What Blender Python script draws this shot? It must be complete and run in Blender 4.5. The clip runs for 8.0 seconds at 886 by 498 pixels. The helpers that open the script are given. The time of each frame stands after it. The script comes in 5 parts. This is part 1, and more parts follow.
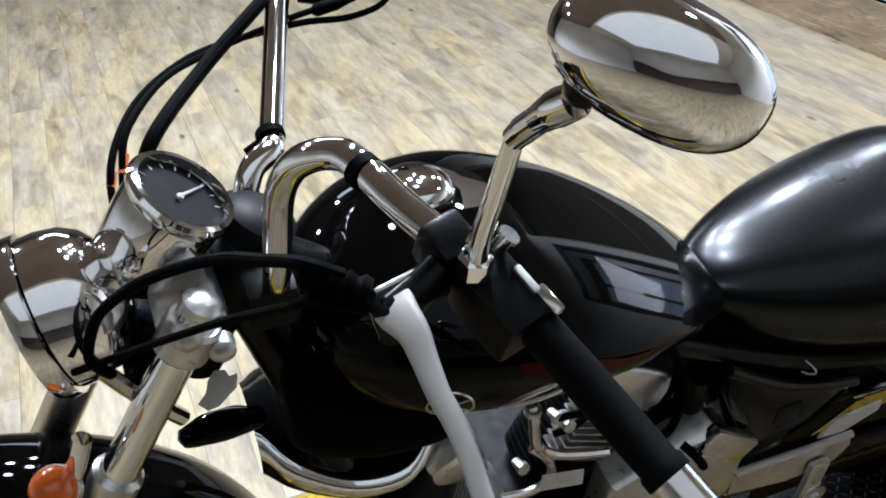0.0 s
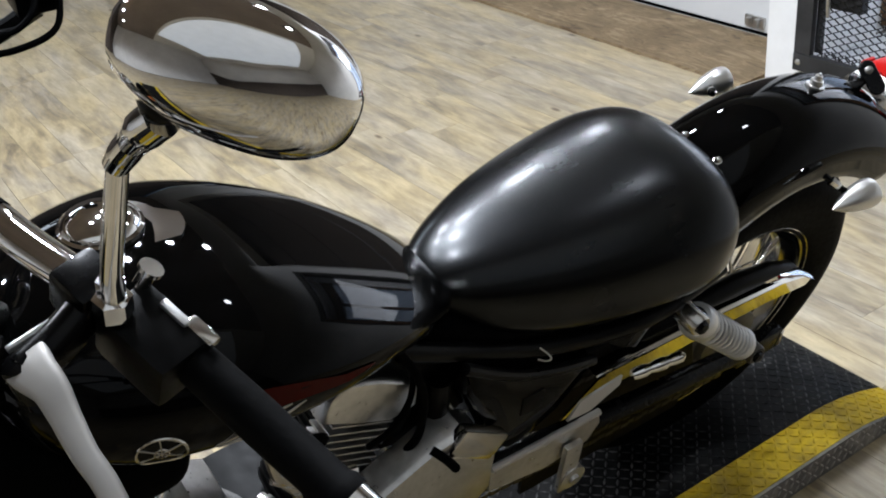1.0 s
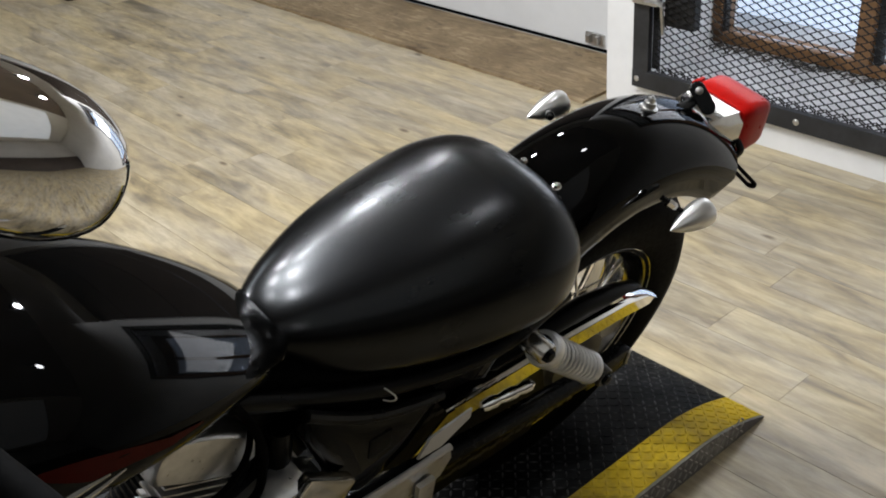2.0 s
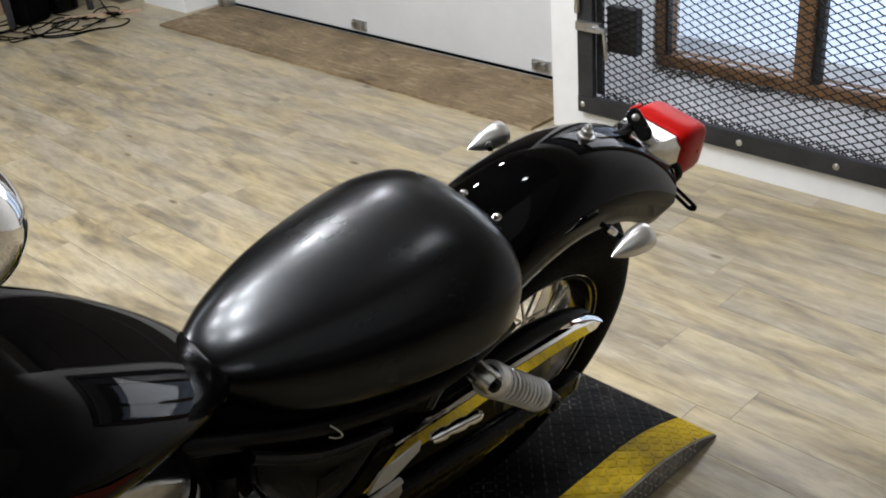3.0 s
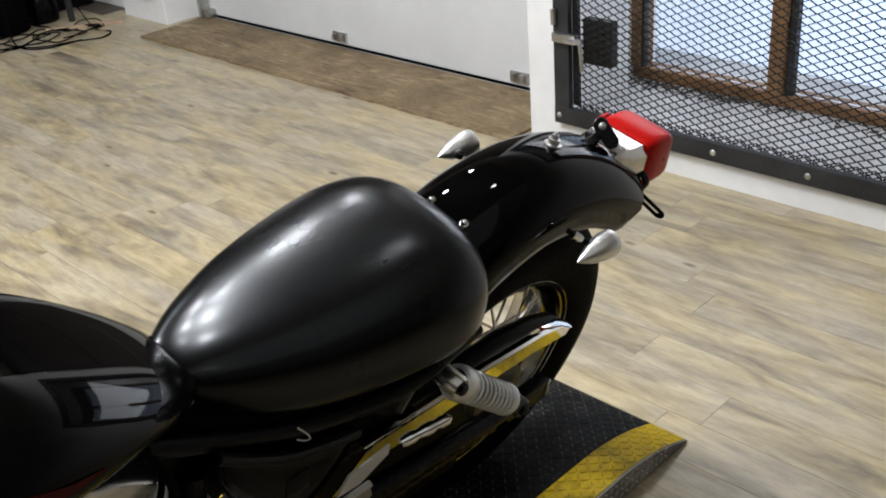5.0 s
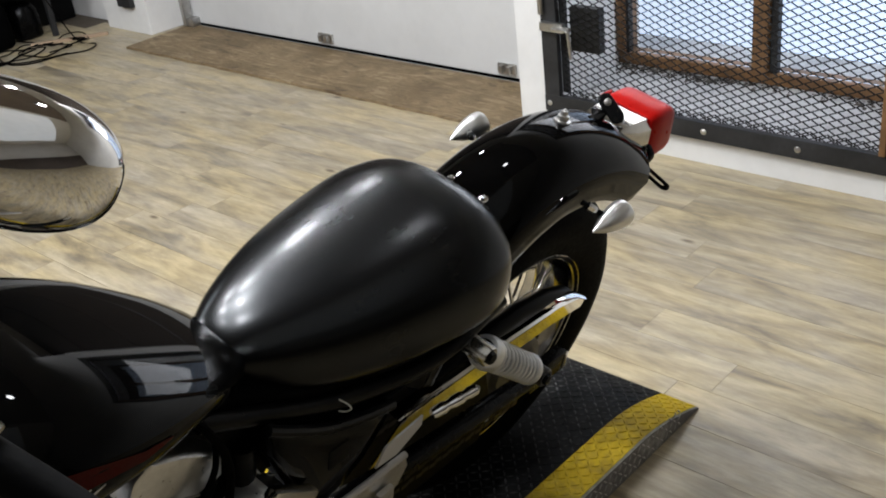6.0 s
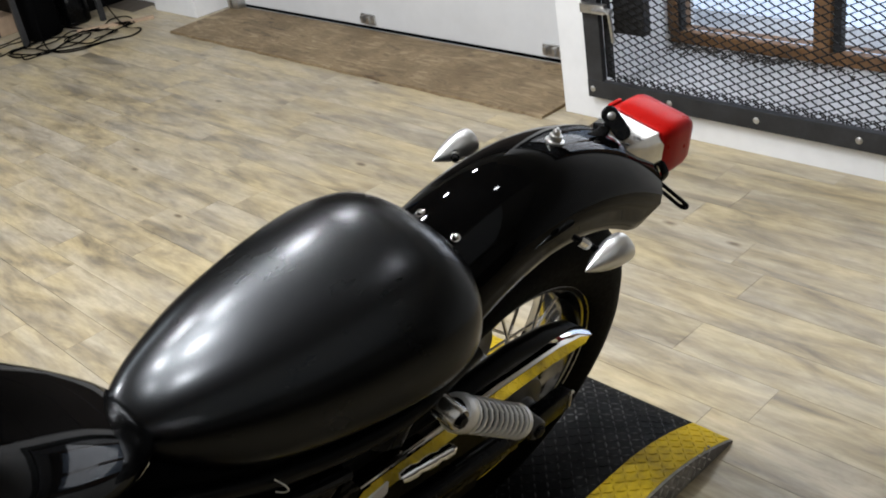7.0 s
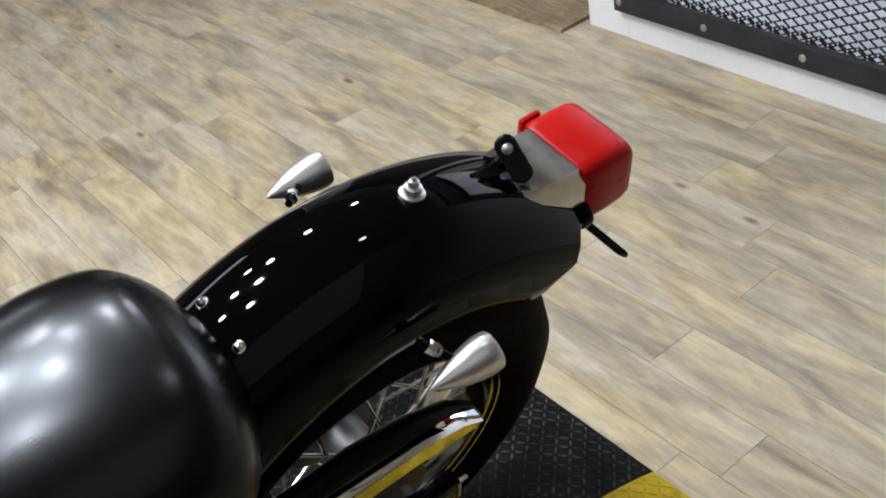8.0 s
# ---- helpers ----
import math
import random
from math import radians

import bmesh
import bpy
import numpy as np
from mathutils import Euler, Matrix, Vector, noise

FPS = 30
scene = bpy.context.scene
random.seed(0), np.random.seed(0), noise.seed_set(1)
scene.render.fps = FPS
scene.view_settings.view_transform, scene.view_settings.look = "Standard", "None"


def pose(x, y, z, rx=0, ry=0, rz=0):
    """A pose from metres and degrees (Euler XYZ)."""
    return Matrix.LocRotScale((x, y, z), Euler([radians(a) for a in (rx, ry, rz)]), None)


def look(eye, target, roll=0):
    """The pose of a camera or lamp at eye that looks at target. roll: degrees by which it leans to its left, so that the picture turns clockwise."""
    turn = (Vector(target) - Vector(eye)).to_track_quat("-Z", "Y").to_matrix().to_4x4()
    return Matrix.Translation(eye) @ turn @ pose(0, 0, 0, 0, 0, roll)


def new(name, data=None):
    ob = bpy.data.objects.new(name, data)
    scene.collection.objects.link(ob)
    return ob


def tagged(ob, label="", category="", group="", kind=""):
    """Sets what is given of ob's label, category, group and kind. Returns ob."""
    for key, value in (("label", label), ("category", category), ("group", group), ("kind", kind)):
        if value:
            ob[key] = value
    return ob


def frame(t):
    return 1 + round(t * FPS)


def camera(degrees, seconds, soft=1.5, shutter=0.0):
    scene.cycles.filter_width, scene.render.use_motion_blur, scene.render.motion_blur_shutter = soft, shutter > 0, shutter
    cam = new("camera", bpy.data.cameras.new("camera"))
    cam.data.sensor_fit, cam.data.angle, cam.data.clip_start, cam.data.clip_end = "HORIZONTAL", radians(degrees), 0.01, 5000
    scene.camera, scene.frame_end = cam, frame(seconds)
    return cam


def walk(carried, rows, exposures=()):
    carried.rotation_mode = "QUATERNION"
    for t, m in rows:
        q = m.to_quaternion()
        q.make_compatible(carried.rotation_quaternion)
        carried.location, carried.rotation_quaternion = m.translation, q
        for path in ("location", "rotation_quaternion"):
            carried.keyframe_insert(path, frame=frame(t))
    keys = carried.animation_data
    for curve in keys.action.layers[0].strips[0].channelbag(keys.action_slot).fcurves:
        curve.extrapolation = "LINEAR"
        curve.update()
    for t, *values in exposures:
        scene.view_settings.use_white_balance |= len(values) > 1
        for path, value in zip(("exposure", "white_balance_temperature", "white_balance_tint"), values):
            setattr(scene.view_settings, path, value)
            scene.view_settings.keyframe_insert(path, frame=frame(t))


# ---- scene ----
cam = camera(46.1, 8.0, soft=1.9)
PATH = [
    (0, (0.353, 0.312, 1.397), (0.899, 1.965, 0.412), -5.3),
    (0.5, (0.397, 0.311, 1.384), (1.131, 1.888, 0.396), -5.9),
    (1, (0.446, 0.302, 1.372), (1.343, 1.789, 0.38), -6.2),
    (1.5, (0.481, 0.312, 1.369), (1.512, 1.71, 0.378), -5.3),
    (2, (0.5, 0.326, 1.369), (1.616, 1.661, 0.382), -4.3),
    (3.5, (0.519, 0.294, 1.38), (1.719, 1.592, 0.445), -5.4),
    (4, (0.518, 0.287, 1.379), (1.717, 1.583, 0.439), -4.9),
    (4.5, (0.52, 0.281, 1.379), (1.728, 1.569, 0.44), -4.7),
    (5.8, (0.458, 0.262, 1.377), (1.702, 1.534, 0.464), -5.9),
    (6, (0.432, 0.269, 1.376), (1.673, 1.533, 0.449), -7.1),
    (6.5, (0.458, 0.299, 1.375), (1.734, 1.485, 0.393), -9.5),
    (7, (0.684, 0.304, 1.363), (1.791, 1.663, 0.398), -10.0),
    (7.5, (0.913, 0.308, 1.369), (1.93, 1.679, 0.326), -8.6),
    (8, (1.212, 0.459, 1.337), (2.059, 1.835, 0.159), -11.5),
]
walk(cam, [(t, look(eye, target, roll)) for t, eye, target, roll in PATH], [(0, 0.14, 5750, 10), (0.5, -0.02, 5800, 10), (1, -0.22, 6050, 10), (2, -0.41, 6450, 10), (4, -0.38, 6400, 10), (6.5, -0.40, 6450, 10), (7, -0.34, 6350, 10), (8, -0.42, 6100, 10)])
# ---- light: ceiling spots of the shop, daylight at the shop window ----
world = bpy.data.worlds.new("world")
scene.world = world
world.use_nodes = True
wn = world.node_tree.nodes
sky = wn.new("ShaderNodeTexSky")
sky.sky_type, sky.sun_disc = "NISHITA", False
sky.sun_elevation, sky.sun_rotation = radians(35), radians(200)
world.node_tree.links.new(sky.outputs[0], wn["Background"].inputs[0])
wn["Background"].inputs[1].default_value = 0.12

LAMP_Z = 2.50
# small downlights over the bike and further back in the shop: place, power
LAMPS = [(2.00, 2.50, 72.0), (1.25, 2.02, 80.0), (2.70, 2.75, 44.0), (1.00, 2.25, 68.0), (1.50, 2.35, 54.0), (1.00, 1.62, 58.0), (1.30, 2.68, 58.0), (0.72, 1.95, 28.0), (2.25, 1.30, 10.0),
         (0.10, 4.10, 150.0), (-0.60, 3.40, 125.0), (-1.60, 2.90, 24.0)]
FILL_PANELS = [(0.9, 5.4, 1.6, 0.8, 36.0), (0.1, -0.95, 4.2, 2.6, 15.0)]   # flat cool fill lights added at the ceiling, unseen: place, size, power

# ---- materials ----
def mat(name):
    m = bpy.data.materials.new(name)
    m.use_nodes = True
    nt = m.node_tree
    return m, nt, nt.nodes["Principled BSDF"]


def link(nt, a, b):
    nt.links.new(a, b)


def coords(nt, scale=(1, 1, 1), kind="Object"):
    tc = nt.nodes.new("ShaderNodeTexCoord")
    mp = nt.nodes.new("ShaderNodeMapping")
    mp.inputs["Scale"].default_value = scale
    link(nt, tc.outputs[kind], mp.inputs[0])
    return mp.outputs[0]


def noise_tex(nt, vec, scale, detail=4.0, rough=0.55, distort=0.0):
    n = nt.nodes.new("ShaderNodeTexNoise")
    n.inputs["Scale"].default_value, n.inputs["Detail"].default_value = scale, detail
    n.inputs["Roughness"].default_value, n.inputs["Distortion"].default_value = rough, distort
    link(nt, vec, n.inputs["Vector"])
    return n.outputs["Fac"]


def ramp(nt, fac, stops):
    r = nt.nodes.new("ShaderNodeValToRGB")
    while len(r.color_ramp.elements) < len(stops):
        r.color_ramp.elements.new(0.5)
    for e, (p, c) in zip(r.color_ramp.elements, stops):
        e.position, e.color = p, (*c, 1) if len(c) == 3 else c
    link(nt, fac, r.inputs[0])
    return r.outputs[0]


def grey(v):
    return (v, v, v)


def mixc(nt, fac, a, b, mode="MIX"):
    n = nt.nodes.new("ShaderNodeMix")
    n.data_type, n.blend_type = "RGBA", mode
    for sock, v in ((n.inputs[0], fac), (n.inputs[6], a), (n.inputs[7], b)):
        if isinstance(v, (int, float)):
            sock.default_value = v
        elif isinstance(v, tuple):
            sock.default_value = (*v, 1)
        else:
            link(nt, v, sock)
    return n.outputs[2]


def bump(nt, bsdf, height, strength, dist):
    b = nt.nodes.new("ShaderNodeBump")
    b.inputs["Strength"].default_value, b.inputs["Distance"].default_value = strength, dist
    link(nt, height, b.inputs["Height"])
    link(nt, b.outputs[0], bsdf.inputs["Normal"])


def simple(name, color, rough=0.5, metal=0.0, vary=0.12, grain=60.0, bumpy=0.0, coat=0.0, kind="Object", spec=0.5):
    """A surface with two scales of colour and gloss variation."""
    m, nt, p = mat(name)
    v = coords(nt, kind=kind)
    big, small = noise_tex(nt, v, grain * 0.12, 3), noise_tex(nt, v, grain, 5)
    lo = tuple(c * (1 - vary) for c in color)
    hi = tuple(min(1, c * (1 + vary)) for c in color)
    c1 = ramp(nt, big, [(0.3, lo), (0.7, hi)])
    c2 = ramp(nt, small, [(0.3, grey(1 - vary)), (0.7, grey(1.0))])
    link(nt, mixc(nt, 1.0, c1, c2, "MULTIPLY"), p.inputs["Base Color"])
    link(nt, ramp(nt, small, [(0.25, grey(max(0, rough * 0.85))), (0.75, grey(min(1, rough * 1.2)))]), p.inputs["Roughness"])
    p.inputs["Metallic"].default_value, p.inputs["Coat Weight"].default_value = metal, coat
    p.inputs["Coat Roughness"].default_value = 0.02
    p.inputs["Specular IOR Level"].default_value = spec
    if bumpy:
        bump(nt, p, small, bumpy, 0.002)
    return m


def plank_material():
    """Limed, weathered wood-look vinyl: pale yellow and grey streaks along the plank, a few knots."""
    m, nt, p = mat("limed_plank")
    info = nt.nodes.new("ShaderNodeObjectInfo")
    geo = nt.nodes.new("ShaderNodeNewGeometry")
    add = nt.nodes.new("ShaderNodeVectorMath")
    add.operation = "MULTIPLY_ADD"
    add.inputs[1].default_value = (1, 1, 1)
    mul = nt.nodes.new("ShaderNodeVectorMath")
    mul.operation = "SCALE"
    mul.inputs[0].default_value = (7.3, 11.9, 5.1)
    both = nt.nodes.new("ShaderNodeMath")
    both.operation = "ADD"
    link(nt, info.outputs["Random"], both.inputs[0])
    link(nt, geo.outputs["Random Per Island"], both.inputs[1])
    link(nt, both.outputs[0], mul.inputs["Scale"])
    link(nt, geo.outputs["Position"], add.inputs[0])
    link(nt, mul.outputs[0], add.inputs[2])

    def scaled(s):
        mp = nt.nodes.new("ShaderNodeMapping")
        mp.inputs["Scale"].default_value = s
        link(nt, add.outputs[0], mp.inputs[0])
        return mp.outputs[0]

    broad = noise_tex(nt, scaled((12, 2.6, 1)), 1.0, 5, 0.6, 0.9)
    streak = noise_tex(nt, scaled((16, 2.8, 1)), 1.0, 6, 0.6, 0.9)
    fine = noise_tex(nt, scaled((120, 14, 1)), 1.0, 6, 0.7)
    mottle = noise_tex(nt, scaled((34, 9, 1)), 1.0, 6, 0.65, 0.5)
    cloud = noise_tex(nt, scaled((9, 2.2, 1)), 1.0, 3, 0.5)
    base = ramp(nt, broad, [(0.30, (0.22, 0.182, 0.122)), (0.40, (0.40, 0.325, 0.20)), (0.49, (0.58, 0.47, 0.275)), (0.60, (0.70, 0.585, 0.36))])
    greyish = ramp(nt, streak, [(0.30, (0.20, 0.182, 0.158)), (0.40, (0.35, 0.316, 0.268)), (0.51, (0.50, 0.455, 0.385)), (0.62, (0.64, 0.585, 0.50))])
    c = mixc(nt, ramp(nt, cloud, [(0.36, grey(0.10)), (0.64, grey(0.70))]), base, greyish)
    c = mixc(nt, 0.55, c, ramp(nt, mottle, [(0.36, (0.66, 0.66, 0.68)), (0.55, grey(1.0))]), "MULTIPLY")
    c = mixc(nt, 0.4, c, ramp(nt, fine, [(0.35, grey(0.58)), (0.60, grey(1.0))]), "MULTIPLY")
    tone = ramp(nt, both.outputs[0], [(0.0, (0.62, 0.63, 0.66)), (0.3, (0.96, 0.96, 0.97)), (0.55, (0.84, 0.81, 0.76)), (0.75, (1.0, 0.97, 0.91)), (1.0, (0.74, 0.75, 0.76))])
    c = mixc(nt, 0.75, c, tone, "MULTIPLY")
    vor = nt.nodes.new("ShaderNodeTexVoronoi")
    vor.inputs["Scale"].default_value = 1.0
    vor.inputs["Randomness"].default_value = 1.0
    link(nt, scaled((8.0, 3.2, 1)), vor.inputs["Vector"])
    knot = ramp(nt, vor.outputs["Distance"], [(0.0, (0.14, 0.11, 0.09)), (0.05, (0.40, 0.36, 0.31)), (0.10, grey(1.0))])
    c = mixc(nt, ramp(nt, cloud, [(0.50, grey(0.0)), (0.56, grey(1.0))]), c, knot, "MULTIPLY")
    c = mixc(nt, 1.0, c, (0.93, 0.90, 0.845), "MULTIPLY")
    link(nt, c, p.inputs["Base Color"])
    link(nt, ramp(nt, broad, [(0.3, grey(0.30)), (0.7, grey(0.42))]), p.inputs["Roughness"])
    bump(nt, p, fine, 0.25, 0.0008)
    return m


def plywood_material():
    m, nt, p = mat("worn_plywood")
    swirl = noise_tex(nt, coords(nt, (17, 3.0, 1)), 1.0, 4, 0.55, 2.4)
    w = coords(nt)
    dirt = noise_tex(nt, w, 3.0, 5, 0.65)
    grain = noise_tex(nt, coords(nt, (140, 12, 5)), 1.0, 5)
    c = ramp(nt, swirl, [(0.36, (0.135, 0.09, 0.044)), (0.46, (0.27, 0.195, 0.105)), (0.52, (0.19, 0.13, 0.065)), (0.62, (0.32, 0.24, 0.138))])
    c = mixc(nt, 0.75, c, ramp(nt, dirt, [(0.40, (0.50, 0.46, 0.40)), (0.60, grey(1.0))]), "MULTIPLY")
    c = mixc(nt, 0.3, c, ramp(nt, grain, [(0.3, grey(0.6)), (0.7, grey(1.0))]), "MULTIPLY")
    link(nt, c, p.inputs["Base Color"])
    p.inputs["Roughness"].default_value = 0.62
    bump(nt, p, grain, 0.3, 0.001)
    return m


def vinyl_material():
    m, nt, p = mat("black_vinyl")
    v = coords(nt)
    vor = nt.nodes.new("ShaderNodeTexVoronoi")
    vor.inputs["Scale"].default_value = 620
    link(nt, v, vor.inputs["Vector"])
    smudge = noise_tex(nt, v, 9, 5, 0.6)
    scuff = noise_tex(nt, coords(nt, (14, 60, 20)), 1.0, 6, 0.7)
    link(nt, ramp(nt, smudge, [(0.3, grey(0.0008)), (0.7, grey(0.0016))]), p.inputs["Base Color"])
    r = mixc(nt, 0.10, ramp(nt, smudge, [(0.3, grey(0.255)), (0.7, grey(0.275))]), ramp(nt, scuff, [(0.4, grey(0.26)), (0.7, grey(0.34))]))
    link(nt, r, p.inputs["Roughness"])
    p.inputs["Specular IOR Level"].default_value = 0.215
    p.inputs["Specular Tint"].default_value = (0.90, 0.95, 1.0, 1)
    p.inputs["Coat Weight"].default_value, p.inputs["Coat Roughness"].default_value, p.inputs["Coat IOR"].default_value = 0.45, 0.19, 1.25
    bump(nt, p, vor.outputs["Distance"], 0.03, 0.0004)
    return m


def gloss_black():
    m, nt, p = mat("gloss_black_paint")
    v = coords(nt)
    dust = noise_tex(nt, v, 18, 6, 0.7)
    link(nt, ramp(nt, dust, [(0.4, grey(0.0008)), (0.8, grey(0.002))]), p.inputs["Base Color"])
    link(nt, ramp(nt, dust, [(0.4, grey(0.02)), (0.8, grey(0.05))]), p.inputs["Roughness"])
    p.inputs["Specular IOR Level"].default_value = 0.12
    return m


def tread_paint(name, color, worn, rough):
    """Paint on tread plate, scuffed through to dull metal in patches."""
    m, nt, p = mat(name)
    v = coords(nt)
    wear, small = noise_tex(nt, v, 11, 6, 0.7, 0.6), noise_tex(nt, v, 70, 5)
    c = ramp(nt, wear, [(0.45, color), (0.62, worn)])
    c = mixc(nt, 0.6, c, ramp(nt, small, [(0.3, grey(0.6)), (0.65, grey(1.0))]), "MULTIPLY")
    link(nt, c, p.inputs["Base Color"])
    link(nt, ramp(nt, small, [(0.3, grey(rough * 0.8)), (0.7, grey(rough * 1.3))]), p.inputs["Roughness"])
    p.inputs["Specular IOR Level"].default_value = 0.07
    bump(nt, p, small, 0.15, 0.001)
    return m


def concrete_material():
    m, nt, p = mat("painted_concrete")
    v = coords(nt)
    a, b = noise_tex(nt, v, 5, 5, 0.65), noise_tex(nt, v, 60, 5)
    c = mixc(nt, 0.6, ramp(nt, a, [(0.3, grey(0.40)), (0.55, grey(0.56)), (0.75, grey(0.64))]), ramp(nt, b, [(0.3, grey(0.6)), (0.7, grey(1))]), "MULTIPLY")
    link(nt, c, p.inputs["Base Color"])
    p.inputs["Roughness"].default_value = 0.8
    bump(nt, p, b, 0.4, 0.003)
    return m


def glow(name, color, strength):
    m, nt, p = mat(name)
    p.inputs["Base Color"].default_value = (*color, 1)
    p.inputs["Emission Color"].default_value = (*color, 1)
    p.inputs["Emission Strength"].default_value = strength
    return m


PLANK = plank_material()
SEAM = simple("dark_floor_seam", (0.10, 0.08, 0.06), 0.7, 0.0, 0.2, 30)
PLY = plywood_material()
VINYL = vinyl_material()
GLOSS = gloss_black()
CONCRETE = concrete_material()
CHROME = simple("chrome", (0.90, 0.89, 0.88), 0.045, 1.0, 0.05, 40)
CHROME_WORN = simple("worn_chrome", (0.66, 0.64, 0.60), 0.16, 1.0, 0.15, 60)
BRUSHED = simple("brushed_pale_metal", (0.76, 0.75, 0.73), 0.31, 0.95, 0.05, 12)
ALU = simple("cast_aluminium", (0.66, 0.65, 0.63), 0.30, 1.0, 0.18, 90, 0.15)
ALU_DULL = simple("dull_aluminium", (0.62, 0.62, 0.61), 0.40, 0.9, 0.2, 80, 0.2)
HUBM = simple("dull_hub_metal", (0.20, 0.195, 0.19), 0.42, 0.8, 0.3, 70, 0.2)
STEEL = simple("zinc_steel", (0.55, 0.54, 0.52), 0.35, 1.0, 0.2, 120)
SPRING = simple("silver_spring", (0.78, 0.78, 0.78), 0.34, 0.6, 0.12, 90)
RUBBER = simple("black_rubber", (0.0018, 0.0018, 0.0019), 0.6, 0.0, 0.25, 120, 0.2, spec=0.02)
OILY = simple("oily_steel", (0.06, 0.055, 0.05), 0.35, 0.8, 0.4, 150, 0.1)
GRIP = simple("grip_rubber", (0.0025, 0.0025, 0.0026), 0.6, 0.0, 0.25, 150, 0.2, spec=0.05)
FRAMEP = simple("frame_enamel", (0.0015, 0.0015, 0.0016), 0.30, 0.0, 0.25, 70, spec=0.16)
RIMC = simple("dull_chrome_rim", (0.45, 0.44, 0.42), 0.12, 1.0, 0.2, 60)
SATIN = simple("satin_black", (0.0015, 0.0015, 0.0016), 0.25, 0.0, 0.25, 70, spec=0.14)
PLASTIC = simple("black_plastic", (0.002, 0.002, 0.0021), 0.34, 0.0, 0.2, 90, 0.1, spec=0.10)
ENGINE = simple("engine_black", (0.0025, 0.0025, 0.0025), 0.45, 0.0, 0.25, 60, 0.15, spec=0.1)
FIN = simple("machined_fin", (0.52, 0.51, 0.50), 0.35, 1.0, 0.2, 120)
LEVER = simple("lever_aluminium", (0.52, 0.50, 0.47), 0.5, 0.3, 0.08, 50)
RED = simple("red_lens", (0.38, 0.006, 0.004), 0.30, 0.0, 0.15, 30, 0.0, 0.0, spec=0.10)
AMBER = simple("amber_lens", (0.75, 0.14, 0.01), 0.18, 0.0, 0.12, 30, 0.0, 0.5)
SMOKE = simple("smoked_lens", (0.05, 0.035, 0.03), 0.15, 0.0, 0.1, 30)
ORANGE = simple("orange_sleeve", (0.8, 0.15, 0.03), 0.5)
DARKRED = simple("dark_red_flake", (0.05, 0.003, 0.002), 0.15, 0.0, 0.2, 80, 0.0, 0.0, spec=0.08)
YELLOW = tread_paint("yellow_tread_paint", (0.52, 0.36, 0.016), (0.34, 0.24, 0.035), 0.42)
# paler than the deck paint: the raised marks' highlights are put into the colour
BLACKM = tread_paint("worn_lit_tread_marks", (0.015, 0.015, 0.015), (0.09, 0.088, 0.085), 0.3)
BLACKT = tread_paint("black_tread_paint", (0.003, 0.003, 0.003), (0.009, 0.0088, 0.0086), 0.42)
GREYT = tread_paint("grey_tread_steel", (0.16, 0.15, 0.14), (0.30, 0.28, 0.25), 0.45)
WHITE = simple("white_wall_paint", (0.74, 0.735, 0.725), 0.55, 0.0, 0.05, 25, 0.1)
DOORW = simple("white_door_paint", (0.60, 0.60, 0.595), 0.45, 0.0, 0.05, 14, 0.05)
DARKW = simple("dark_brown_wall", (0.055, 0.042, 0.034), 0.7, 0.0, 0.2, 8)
CEIL = simple("brown_ceiling", (0.21, 0.175, 0.15), 0.8, 0.0, 0.12, 8)
CEILW = simple("white_ceiling_panel", (0.78, 0.78, 0.77), 0.7, 0.0, 0.05, 8)
BACKW = simple("white_shop_wall", (0.62, 0.61, 0.60), 0.7, 0.0, 0.1, 8)
IRON = simple("black_iron", (0.026, 0.026, 0.027), 0.5, 0.0, 0.35, 60, 0.25, spec=0.3)
MESHM = simple("mesh_iron", (0.012, 0.011, 0.010), 0.6, 0.0, 0.3, 80, spec=0.12)
WOODF = simple("brown_window_wood", (0.22, 0.11, 0.04), 0.5, 0.0, 0.35, 35, 0.2)
GRIT = simple("grey_grit", (0.07, 0.06, 0.05), 0.8, 0.0, 0.4, 60)
BOARD = simple("tan_board", (0.42, 0.30, 0.20), 0.6, 0.0, 0.25, 20, 0.1)
BLUE = simple("blue_plastic", (0.03, 0.09, 0.30), 0.4)
IVORY = simple("off_white_plastic", (0.62, 0.60, 0.54), 0.45, 0.0, 0.08, 40)
DIAL = simple("dark_dial", (0.004, 0.004, 0.004), 0.5, spec=0.08)
LABELW = simple("pale_label", (0.55, 0.54, 0.52), 0.5, 0.0, 0.1, 60)
SKYGLOW = glow("daylight_outside", (0.68, 0.80, 1.0), 1.25)


def glass_material():
    m, nt, p = mat("clear_glass")
    p.inputs["Base Color"].default_value = (0.97, 0.98, 0.98, 1)
    p.inputs["Roughness"].default_value = 0.0
    p.inputs["Transmission Weight"].default_value = 1.0
    p.inputs["IOR"].default_value = 1.12
    return m


GLASS = glass_material()

# ---- mesh helpers ----
def finish(name, bm, material, smooth=True, angle=35):
    bmesh.ops.recalc_face_normals(bm, faces=bm.faces)
    me = bpy.data.meshes.new(name)
    bm.to_mesh(me)
    bm.free()
    me.materials.append(material)
    if smooth:
        me.polygons.foreach_set("use_smooth", [True] * len(me.polygons))
        me.set_sharp_from_angle(angle=radians(angle))
    return me


def part(name, bm, material, parent=None, label="", smooth=True, angle=35):
    ob = new(name, finish(name, bm, material, smooth, angle))
    ob.parent = parent
    if label:
        tagged(ob, label)
    return ob


def thing(name, m, label, category, group="", kind=""):
    ob = new(name)
    ob.empty_display_size = 0.1
    ob.matrix_basis = m
    return tagged(ob, label, category, group, kind)


